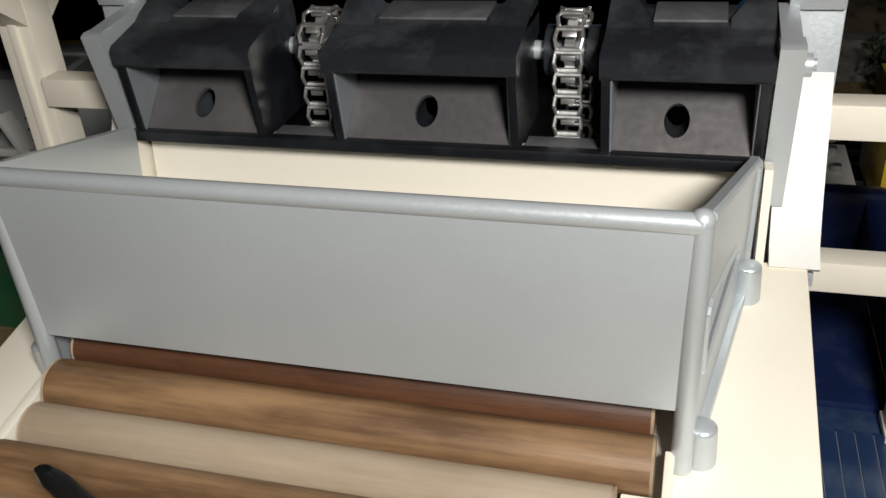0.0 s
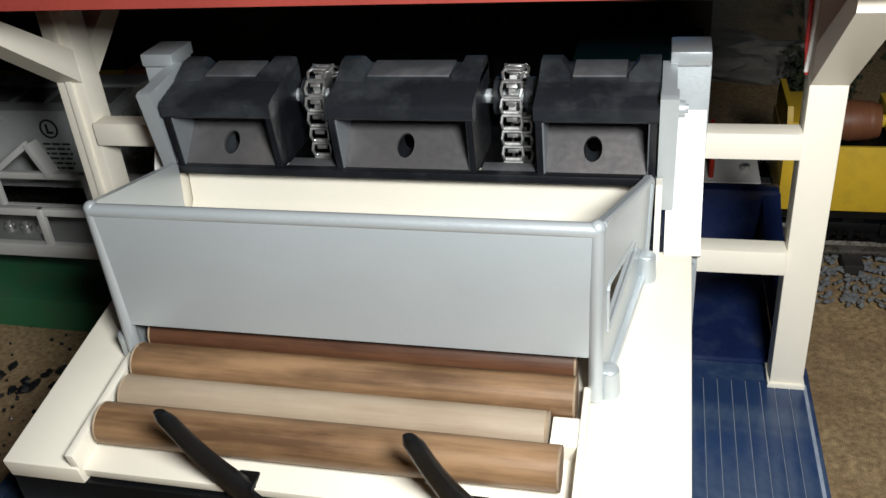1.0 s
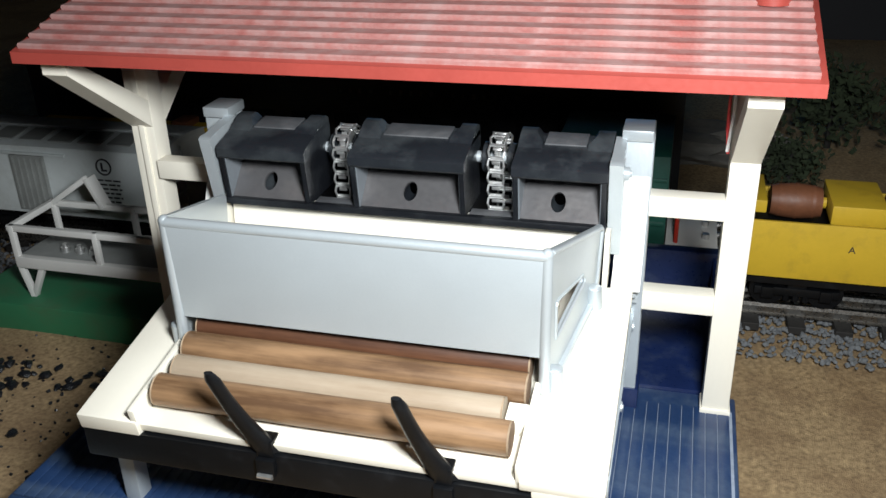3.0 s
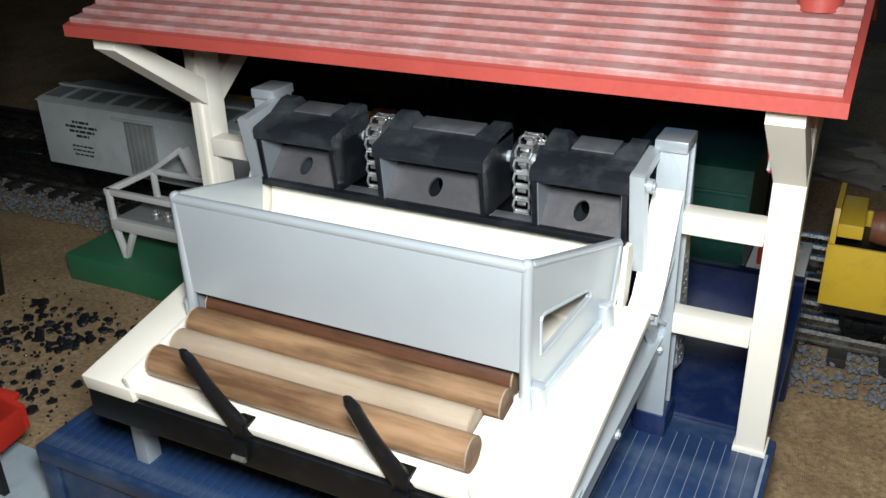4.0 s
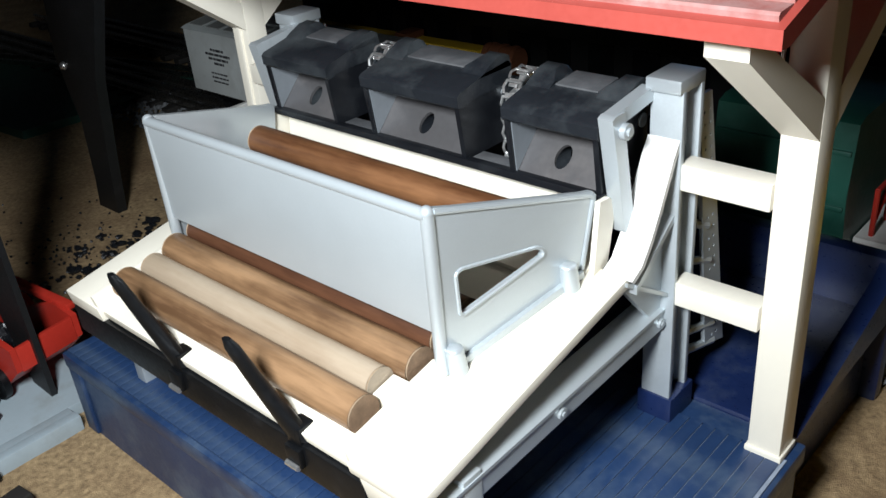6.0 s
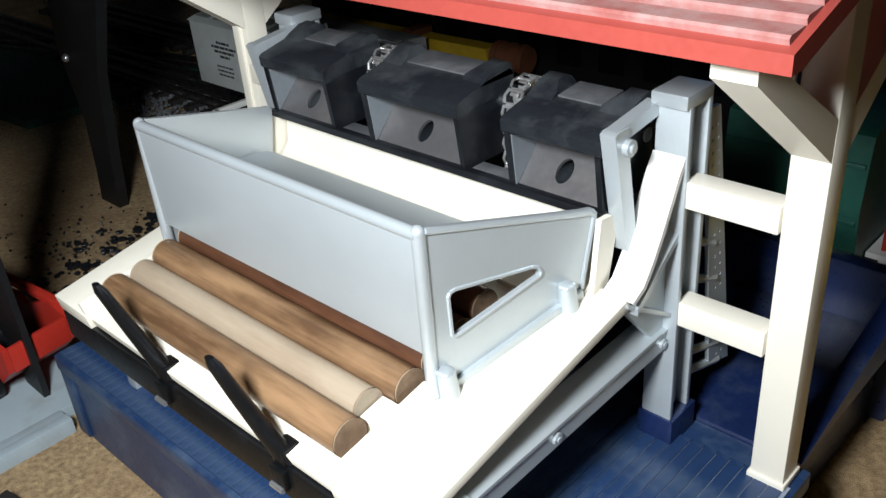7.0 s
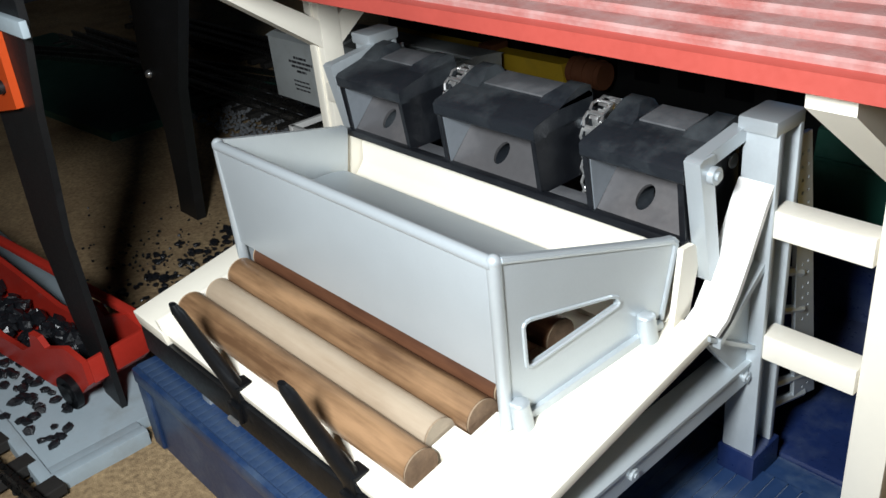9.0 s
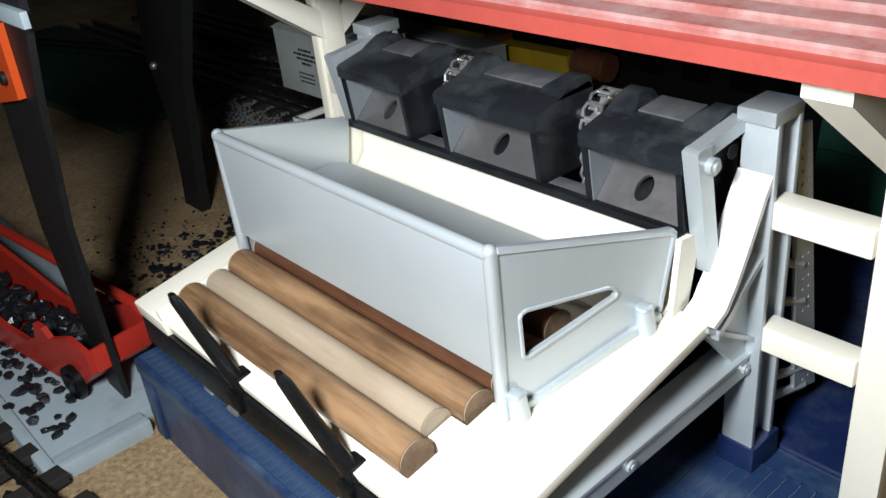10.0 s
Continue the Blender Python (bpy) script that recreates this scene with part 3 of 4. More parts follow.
# ---- roof ----
def roof(top):
    """Gable roof with lapped boards that run along the eaves."""
    ye, ze, yr, zr = 0.1352, 0.1510, 0.1985, 0.1700
    r = part("roof", prism(B(), [(ye, ze - 0.0040), (ye, ze), (yr, zr), (2 * yr - ye, ze), (2 * yr - ye, ze - 0.0040), (2 * yr - ye - 0.004, ze - 0.0040), (yr, zr - 0.005), (ye + 0.004, ze - 0.0040)], -0.1300, 0.1352), M_RED, top, "red plastic gable roof with dusty lapped boards")
    part("ridge_cap", rod(B(), (-0.1303, yr, zr + 0.0006), (0.1355, yr, zr + 0.0006), 0.0016, 10), M_RED, r)
    bm = B()
    rod(bm, (0.1215, 0.1815, 0.1643), (0.1215, 0.1815, 0.1690), 0.0062, 24)
    lc = part("lamp_socket", bm, M_RED, r, "red round socket on the roof")
    part("lamp_lens", rod(B(), (0.1215, 0.1815, 0.1688), (0.1215, 0.1815, 0.1752), 0.0036, 18), M_WHITE, lc, "white lens")
    bm = B()
    pts = [(0.1135, 0.1893, 0.141), (0.1126, 0.188, 0.131), (0.1128, 0.1882, 0.120), (0.1138, 0.189, 0.111)]
    for a, b in zip(pts, pts[1:]):
        rod(bm, a, b, 0.0006, 6)
    part("red_wire", bm, M_WIRE_RED, top, "red wire beside the post")
    bm = B()
    pts = [(0.1146, 0.1885, 0.141), (0.1143, 0.1878, 0.126), (0.1134, 0.188, 0.112)]
    for a, b in zip(pts, pts[1:]):
        rod(bm, a, b, 0.0006, 6)
    part("white_wire", bm, M_WHITE, top, "white wire beside the post")
    return r


# ---- chains ----
def chain_pose(x, s):
    """Pose of a link at the way s along the loop: down in front, round the foot, up behind, over the head."""
    run, arc = HEAD.y - FOOT.y, math.pi * SPROCKET
    s %= 2 * (run + arc)
    if s < run:
        y, z, a = HEAD.x - SPROCKET, HEAD.y - s, 0.0
    elif s < run + arc:
        a = (s - run) / SPROCKET
        y, z = FOOT.x - SPROCKET * math.cos(a), FOOT.y - SPROCKET * math.sin(a)
    elif s < 2 * run + arc:
        y, z, a = FOOT.x + SPROCKET, FOOT.y + (s - run - arc), math.pi
    else:
        a = math.pi + (s - 2 * run - arc) / SPROCKET
        y, z = HEAD.x - SPROCKET * math.cos(a), HEAD.y - SPROCKET * math.sin(a)
    return pose(x, y, z, math.degrees(a), 0, 0)


def chains():
    made = []
    bm = B()
    # bent-wire link: two bowed sides and a rung at each end, the lower one hooked
    for d in (-1, 1):
        rod(bm, (d * 0.0028, -0.0003, 0.0021), (d * 0.0031, -0.0009, 0.0), 0.00045, 6)
        rod(bm, (d * 0.0031, -0.0009, 0.0), (d * 0.0026, -0.0003, -0.0021), 0.00045, 6)
    rod(bm, (-0.0029, -0.0003, 0.0022), (0.0029, -0.0003, 0.0022), 0.0005, 8)
    rod(bm, (-0.0024, 0.0006, -0.0021), (0.0024, 0.0006, -0.0021), 0.00065, 8)
    box(bm, -0.0016, 0.0016, -0.0006, 0.0000, 0.0004, 0.0016, 0.0002)
    me = link_mesh("link", bm, M_CHROME, 35)
    sb = B()
    pts = []
    for i in range(26):
        a, r = i * math.pi / 13, 0.0082 if i % 2 else 0.0066
        pts.append((r * math.cos(a), r * math.sin(a)))
    prism(sb, pts, -0.0011, 0.0011)
    sme = link_mesh("sprocket", sb, M_CHROME, 30)
    for x in SLOTS:
        ch = tagged(new("conveyor_chain"), "shiny steel conveyor chain over a sprocket in the black cover", "chain", "conveyor chains")
        ls = []
        for i in range(LINKS):
            ob = new("link", me)
            ob.parent = ch
            ls.append((ob, i * PITCH))
        sp = new("sprocket", sme)
        sp.parent = ch
        made.append((x, ls, sp))
    return made


# ---- logs ----


def log(label, material, seed, length=0.1165, radius=0.0053, end=None):
    ob = tagged(new("log"), label, "log", "toy logs")
    rng = random.Random(seed)
    bm = B()
    bmesh.ops.create_cone(bm, cap_ends=False, segments=28, radius1=radius, radius2=radius, depth=length - 0.0012, matrix=pose(0, 0, 0, 0, 90, 0))
    es = [e for e in bm.edges if abs(e.verts[0].co.x - e.verts[1].co.x) > 0.01]
    bmesh.ops.subdivide_edges(bm, edges=es, cuts=14, use_grid_fill=False)
    off = rng.random() * 50
    for v in bm.verts:
        f = 1 + 0.018 * noise.noise((v.co.x * 60 + off, v.co.y * 160, v.co.z * 160))
        v.co.y *= f
        v.co.z *= f
    body = part("bark", bm, material, ob, smooth=60)
    body.location = (0, 0, 0)
    for s in (-1, 1):
        bm = B()
        bmesh.ops.create_cone(bm, cap_ends=True, segments=28, radius1=radius * (1 if s > 0 else 0.95), radius2=radius * (0.95 if s > 0 else 1), depth=0.0007, matrix=Matrix.Translation((s * (length / 2 - 0.0004), 0, 0)) @ pose(0, 0, 0, 0, -90, 0))
        for f in bm.faces:
            f.material_index = 1 if len(f.verts) > 8 else 0
        e = part("end_face", bm, M_LOG_RIM, ob, "sawn end grain")
        e.data.materials.append(end or M_LOG_END)
    return ob


def logs():
    for x, y, n, m, label, turn, size, r in (
        (-0.0012, 0.0852, -0.0016, M_LOG, "mottled brown wooden log lying behind the pegs", 20, 0.1165, 0.0054),
        (-0.0026, 0.0953, -0.0016, M_LOG_PALE, "pale bare wooden log between two brown logs", 130, 0.1112, 0.0050),
        (-0.0004, 0.1053, -0.0014, M_LOG, "brown streaked wooden log below the silver bin", 250, 0.1180, 0.0054),
        (-0.0006, 0.1155, 0.0002, M_LOG_RED, "reddish wooden log under the bin's front wall", 300, 0.117, 0.0050),
    ):
        ob = log(label, m, turn, size, r, M_PALE_END if m is M_LOG_PALE else None)
        ob.matrix_basis = pose(x, y, ramp_z(y, n + r), turn, 0, 0)
    a = log("brown wooden log tipped over the cover into the bin first", M_LOG, 7)
    b = log("dark brown wooden log tipped into the bin second", M_LOG_DARK, 8)
    return a, b


# ---- railway behind ----
def lumps(name, count, area, size, material, seed, z0, label, category, flat=0.75):
    """Many small broken stones joined into one piece of stuff."""
    rng = random.Random(seed)
    verts, faces = [], []
    base = bmesh.new()
    bmesh.ops.create_icosphere(base, subdivisions=1, radius=1.0)
    bv = [v.co.copy() for v in base.verts]
    bf = [[v.index for v in f.verts] for f in base.faces]
    base.free()
    for k in range(count):
        x, y = area(rng)
        s = size * rng.uniform(0.55, 1.35)
        q = Euler((rng.uniform(0, 6.3), rng.uniform(0, 6.3), rng.uniform(0, 6.3))).to_matrix()
        n0 = len(verts)
        jig = [rng.uniform(0.6, 1.15) for _ in bv]
        for v, j in zip(bv, jig):
            p = q @ Vector((v.x * s * j, v.y * s * j * 0.8, v.z * s * j * flat))
            verts.append((x + p.x, y + p.y, z0(x, y) + max(p.z, -0.3 * s) + 0.25 * s))
        faces += [[i + n0 for i in f] for f in bf]
    me = bpy.data.meshes.new(name)
    me.from_pydata(verts, [], faces)
    me.materials.append(material)
    return tagged(new(name, me), label, category, kind="stuff")


TRACK_Y = 0.357


def track(name, label, y, x0, x1, m=None):
    """Three-rail toy track with dark ties on a bed of stones."""
    t = thing(name, label, "railway track")
    for d in (-0.016, 0.0, 0.016):
        bm = B()
        prism(bm, [(y + d - 0.0024, GROUND + 0.0052), (y + d - 0.0006, GROUND + 0.0062), (y + d - 0.0006, GROUND + 0.0094), (y + d - 0.0018, GROUND + 0.0102), (y + d - 0.0012, GROUND + 0.0122), (y + d + 0.0012, GROUND + 0.0122), (y + d + 0.0018, GROUND + 0.0102), (y + d + 0.0006, GROUND + 0.0094), (y + d + 0.0006, GROUND + 0.0062), (y + d + 0.0024, GROUND + 0.0052)], x0, x1)
        part("rail", bm, M_RAIL, t)
    me = link_mesh("tie", box(B(), -0.0045, 0.0045, -0.029, 0.029, GROUND + 0.0005, GROUND + 0.0054, 0.0006), M_TIE)
    n = int((x1 - x0) / 0.024)
    for i in range(n):
        o = new("tie", me)
        o.parent = t
        o.location = (x0 + 0.012 + i * 0.024, y, 0)
    if m is not None:
        t.matrix_basis = m
    return t


def truck(parent, x, y, z):
    """A bogie: side frames with journal boxes, bolster, two axles, four wheels."""
    bm = B()
    for d in (-0.0195, 0.0195):
        box(bm, x - 0.022, x + 0.022, y + d - 0.0015, y + d + 0.0015, z + 0.0075, z + 0.0125, 0.001)
        for a in (-0.015, 0.015):
            box(bm, x + a - 0.0032, x + a + 0.0032, y + d - 0.0026, y + d + 0.0026, z + 0.006, z + 0.0125, 0.0007)
        for a in (-0.005, 0.0, 0.005):
            rod(bm, (x + a, y + d, z + 0.0045), (x + a, y + d, z + 0.0085), 0.0018, 8)
    box(bm, x - 0.005, x + 0.005, y - 0.02, y + 0.02, z + 0.009, z + 0.0215, 0.0008)
    for a in (-0.015, 0.015):
        rod(bm, (x + a, y - 0.018, z + 0.0092), (x + a, y + 0.018, z + 0.0092), 0.0015, 8)
        for d in (-0.0155, 0.0155):
            rod(bm, (x + a, y + d - 0.0018, z + 0.0092), (x + a, y + d + 0.0018, z + 0.0092), 0.0094, 20)
    return part("bogie", bm, M_BLACK, parent, "black wheel bogie")


RAILTOP = GROUND + 0.0122


def bars(bm, x, z, y, rows, rng, size=0.0016, gap=0.0026):
    """Rows of unreadable lettering as plain bars on a face that looks toward -y."""
    for j, width in enumerate(rows):
        a = x - width / 2
        while a < x + width / 2:
            w = rng.uniform(0.002, 0.006)
            box(bm, a, min(a + w, x + width / 2), y - 0.0003, y + 0.0002, z - j * gap - size / 2, z - j * gap + size / 2)
            a += w + 0.0011
    return bm


def reefer():
    y0, y1, x0, x1, z0, z1 = 0.3295, 0.3845, -0.397, -0.2035, -0.002, 0.0452
    c = thing("refrigerator_car", "pale grey model refrigerator car with ribbed roof on the track", "train car")
    box_b = B()
    box(box_b, x0, x1, y0, y1, z0, z1, 0.0006)
    body = part("car_body", box_b, M_REEFER, c)
    prof = [(y0 - 0.0012, z1), (y0 + 0.004, z1 + 0.0016), ((y0 + y1) / 2, z1 + 0.0042), (y1 - 0.004, z1 + 0.0016), (y1 + 0.0012, z1)]
    rf = part("car_roof", prism(B(), prof, x0 - 0.001, x1 + 0.001), M_REEFER, c)
    n = 9
    for i in range(n):
        a = x0 + (i + 0.12) * (x1 - x0) / n
        b = x0 + (i + 0.88) * (x1 - x0) / n
        part("roof_panel", prism(B(), [(y0 + 0.005, z1 + 0.0015), (y0 + 0.005, z1 + 0.0025), (y0 + 0.022, z1 + 0.0045), (y0 + 0.022, z1 + 0.0035)], a, b), M_GREY, rf, "grey ribbed roof panel")
    part("running_board", box(B(), x0 - 0.004, x1 + 0.004, 0.3545, 0.3595, z1 + 0.0040, z1 + 0.0054, 0.0003), M_REEFER, rf)
    part("underframe", box(B(), x0 + 0.002, x1 - 0.002, y0 + 0.006, y1 - 0.006, -0.006, -0.0019), M_BLACK, c, "black underframe")
    door = part("door", box(B(), -0.3145, -0.2885, y0 - 0.0012, y0 + 0.0005, 0.0005, 0.0385, 0.0004), M_GREY, c, "grey ribbed plug door")
    for k in range(6):
        part("door_rib", box(B(), -0.3125 + k * 0.0044, -0.3112 + k * 0.0044, y0 - 0.002, y0 - 0.0011, 0.0015, 0.0375), M_GREY, door)
    part("door_track", box(B(), -0.325, -0.272, y0 - 0.0018, y0, 0.0392, 0.0408, 0.0002), M_REEFER, c)
    rng = random.Random(5)
    bm = B()
    cx, cz = -0.2455, 0.0342
    ring = [(cx + 0.0056 * math.cos(i * math.pi / 16), cz + 0.0056 * math.sin(i * math.pi / 16)) for i in range(32)]
    hole = [(cx + 0.0046 * math.cos(i * math.pi / 16), cz + 0.0046 * math.sin(i * math.pi / 16)) for i in range(32)]
    prism(bm, ring, y0 - 0.0005, y0 + 0.0003, axes="xz", holes=[hole])
    box(bm, cx - 0.0018, cx - 0.0006, y0 - 0.0005, y0 + 0.0003, cz - 0.0028, cz + 0.0028)
    box(bm, cx - 0.0018, cx + 0.0022, y0 - 0.0006, y0 + 0.0003, cz - 0.0028, cz - 0.0016)
    part("round_emblem", bm, M_DARK, c, "round dark emblem")
    part("lettering", bars(B(), -0.2435, 0.0252, y0, [0.017, 0.015, 0.017, 0.014, 0.016, 0.012, 0.016, 0.009], rng, 0.0011, 0.0029), M_DARK, c, "small dark lettering")
    part("lettering", bars(B(), -0.3575, 0.0325, y0, [0.016, 0.03, 0.024, 0.012], rng, 0.0018, 0.0034), M_DARK, c, "small dark lettering")
    part("lettering", bars(B(), -0.3595, 0.0145, y0, [0.02, 0.02, 0.018], rng, 0.0012, 0.0032), M_DARK, c)
    for x in (x0 - 0.002, x1 + 0.002):
        bm = B()
        for y in (y0 + 0.004, y0 + 0.02):
            rod(bm, (x, y, 0.0), (x, y, 0.044), 0.0006, 6)
        for z in (0.006, 0.015, 0.024, 0.033, 0.042):
            rod(bm, (x, y0 + 0.004, z), (x, y0 + 0.02, z), 0.0006, 6)
        part("ladder", bm, M_REEFER, c)
    for x in (-0.352, -0.236):
        truck(c, x, 0.357, RAILTOP + 0.0047)
    part("coupler", box(B(), x1, x1 + 0.012, 0.354, 0.360, -0.006, 0.0, 0.001), M_BLACK, c)
    c.location = (-0.005, 0, -0.005)


def yellow_car():
    y0, y1, x0, x1, z0, z1 = 0.331, 0.383, 0.1305, 0.354, -0.006, 0.0262
    c = thing("yellow_gondola", "yellow model gondola with brown barrels on the track", "train car")
    for a, b in ((y0, y0 + 0.002), (y1 - 0.002, y1)):
        part("side_panel", box(B(), x0, x1, a, b, z0, z1, 0.0004), M_YELLOW, c)
    part("bottom", box(B(), x0 + 0.0021, x1 - 0.0021, y0 + 0.0021, y1 - 0.0021, z0, z0 + 0.003, 0.0004), M_YELLOW, c)
    for a in (x0, x1 - 0.002):
        part("end_panel", box(B(), a, a + 0.002, y0 + 0.0021, y1 - 0.0021, z0, z1, 0.0004), M_YELLOW, c)
    part("inner_floor", box(B(), x0 + 0.0025, x1 - 0.0025, y0 + 0.0025, y1 - 0.0025, 0.007, 0.0178), M_BLACK, c, "black floor")
    part("end_bracket", prism(B(), [(y0 + 0.004, z1 - 0.001), (y0 + 0.004, z1 + 0.009), (y0 + 0.008, z1 + 0.016), (y1 - 0.008, z1 + 0.016), (y1 - 0.004, z1 + 0.009), (y1 - 0.004, z1 - 0.001)], x0 + 0.0005, x0 + 0.003), M_YELLOW, c)
    part("end_shelf", box(B(), x0 + 0.003, x0 + 0.0145, y0 + 0.006, y1 - 0.006, z1 + 0.002, z1 + 0.009, 0.0008), M_YELLOW, c)
    part("cross_shelf", box(B(), 0.177, 0.204, y0 + 0.006, y1 - 0.006, z1 - 0.002, z1 + 0.0085, 0.0008), M_YELLOW, c)
    part("underframe", box(B(), x0 + 0.003, x1 - 0.003, y0 + 0.004, y1 - 0.004, z0 - 0.006, z0 + 0.0005), M_BLACK, c, "black underframe")
    cu = bpy.data.curves.new("letter", "FONT")
    cu.body, cu.size, cu.extrude = "A", 0.0052, 0.0002
    cu.materials.append(M_DARK)
    t = new("letter", cu)
    t.parent = c
    t.matrix_basis = pose(0.1868, y0 - 0.0003, 0.0118, 90, 0, 0)
    for x in (0.166, 0.319):
        truck(c, x, 0.357, RAILTOP - 0.0003)
    part("coupler", box(B(), x0 - 0.02, x0, 0.353, 0.361, -0.011, -0.004, 0.001), M_CHROME, c, "metal coupler")
    b = tagged(new("barrel"), "brown wooden barrel with hoops in the yellow gondola", "barrel", "barrels")
    barrel_parts(b)
    b.matrix_basis = pose(0.161, 0.357, 0.0284, 0, 0, 0)
    for x in (0.2195, 0.2475, 0.2755):
        copy_thing(b, pose(x, 0.357, 0.0284, 0, 0, 0))
    return b


def barrel_parts(b):
    bm = B()
    bmesh.ops.create_cone(bm, cap_ends=True, segments=24, radius1=0.0086, radius2=0.0086, depth=0.026, matrix=pose(0, 0, 0, 0, 90, 0))
    es = [e for e in bm.edges if abs(e.verts[0].co.x - e.verts[1].co.x) > 0.01]
    bmesh.ops.subdivide_edges(bm, edges=es, cuts=7)
    for v in bm.verts:
        f = 1.12 - 0.2 * (v.co.x / 0.013) ** 2
        v.co.y *= f
        v.co.z *= f
    part("barrel_body", bm, M_BARREL, b)
    for x in (-0.0085, 0.0, 0.0085):
        part("hoop", rod(B(), (x - 0.0008, 0, 0), (x + 0.0008, 0, 0), 0.0099 - abs(x) * 0.1, 24), M_BARREL, b)
    part("plug", rod(B(), (0.0125, 0, 0), (0.0155, 0, 0), 0.003, 10), M_YELLOW, b, "yellow plug")


def green_car():
    c = thing("green_dump_car", "dark green model log dump car standing behind the loader", "train car")
    y0, y1 = 0.322, 0.39
    part("car_body", prism(B(), [(y0, 0.004), (y0 - 0.004, 0.03), (y0, 0.061), (y0 + 0.006, 0.063), (y1, 0.063), (y1, 0.004)], 0.034, 0.094), M_GREENCAR, c)
    for z in (0.009, 0.024, 0.048):
        part("side_rib", box(B(), 0.035, 0.093, y0 - 0.0052 + abs(z - 0.03) * 0.12, y0 + 0.002, z, z + 0.002, 0.0004), M_GREENCAR, c)
    part("underframe", box(B(), -0.13, 0.1, y0 + 0.006, y1 - 0.006, -0.006, 0.0041), M_BLACK, c, "black underframe")
    end = part("end_platform", box(B(), 0.0945, 0.1225, 0.334, 0.374, 0.003, 0.0065, 0.0006), M_WHITE, c, "white end platform")
    part("platform_skirt", box(B(), 0.0945, 0.122, 0.3325, 0.3345, -0.0035, 0.0066, 0.0005), M_WHITE, end)
    bm = B()
    for y in (0.338, 0.356):
        rod(bm, (0.1, y, 0.006), (0.1, y, 0.028), 0.0012, 8)
    rod(bm, (0.1, 0.338, 0.0275), (0.1, 0.356, 0.0275), 0.0012, 8)
    rod(bm, (0.1, 0.338, 0.012), (0.1, 0.356, 0.027), 0.0011, 8)
    part("brake_stand", bm, M_REDBUCKET, end, "red brake stand")
    bm = B()
    rod(bm, (0.116, 0.346, 0.0064), (0.116, 0.346, 0.0095), 0.002, 10)
    rod(bm, (0.116, 0.364, 0.0064), (0.116, 0.364, 0.0095), 0.002, 10)
    part("platform_post", bm, M_CHROME, end)
    for x in (-0.075, 0.06):
        truck(c, x, 0.357, RAILTOP - 0.0003)
    part("coupler", box(B(), 0.122, 0.136, 0.353, 0.361, -0.012, -0.004, 0.0012), M_BLACK, c, "black coupler")


def black_coach():
    c = thing("black_coach", "glossy black model passenger car with pale lettering on the far track", "train car")
    y0, y1, x0, x1 = 0.418, 0.475, -0.36, 0.105
    part("coach_body", prism(B(), [(y0, -0.004), (y0, 0.078), (y0 + 0.008, 0.088), ((y0 + y1) / 2, 0.093), (y1 - 0.008, 0.088), (y1, 0.078), (y1, -0.004)], x0, x1), M_BLACKCAR, c)
    part("gutter", box(B(), x0, x1, y0 - 0.001, y0 + 0.001, 0.0765, 0.0776), M_GREY, c)
    rng = random.Random(3)
    bm = B()
    x = -0.118
    for word in (4, 5, 7):
        for k in range(word):
            h = rng.uniform(0.0012, 0.0018)
            box(bm, x, x + rng.uniform(0.0015, 0.0028), y0 - 0.0003, y0 + 0.0002, 0.0675 - h, 0.0675 + h)
            x += 0.0069
        x += 0.0075
    part("lettering", bm, M_PALEINK, c, "pale worn lettering")
    for k in range(14):
        part("coach_window", box(B(), x0 + 0.02 + k * 0.031, x0 + 0.038 + k * 0.031, y0 - 0.0004, y0 + 0.001, 0.034, 0.052, 0.0003), M_BLACK, c, "dark glossy window")
    for x in (-0.31, 0.055):
        truck(c, x, 0.4465, RAILTOP + 0.0072)
    c.location = (-0.006, 0, -0.0075)


def crane_boom():
    c = thing("boom_car", "yellow boom and brown reel beyond the pale grey car", "train car")
    y = 0.4
    part("boom", prism(B(), [(-0.335, 0.0385), (-0.335, 0.0415), (-0.157, 0.0425), (-0.155, 0.0290)], 0.3935, 0.4055, axes="xz"), M_YELLOW, c)
    part("boom_head", box(B(), -0.228, -0.216, 0.391, 0.4075, 0.0385, 0.0465, 0.0006), M_BARREL, c)
    part("boom_post", box(B(), -0.25, -0.242, 0.396, 0.403, GROUND + 0.006, 0.0387, 0.0006), M_BLACK, c)
    part("boom_post", box(B(), -0.165, -0.157, 0.396, 0.403, GROUND + 0.011, 0.0355, 0.0006), M_BLACK, c)
    bm = B()
    rod(bm, (-0.153, y, 0.0385), (-0.128, y, 0.038), 0.0085, 20)
    for x in (-0.149, -0.1405, -0.132):
        rod(bm, (x - 0.001, y, 0.0383), (x + 0.001, y, 0.0383), 0.0092, 20)
    part("reel", bm, M_BARREL, c, "brown ribbed reel")
    c.location = (-0.009, 0, -0.006)


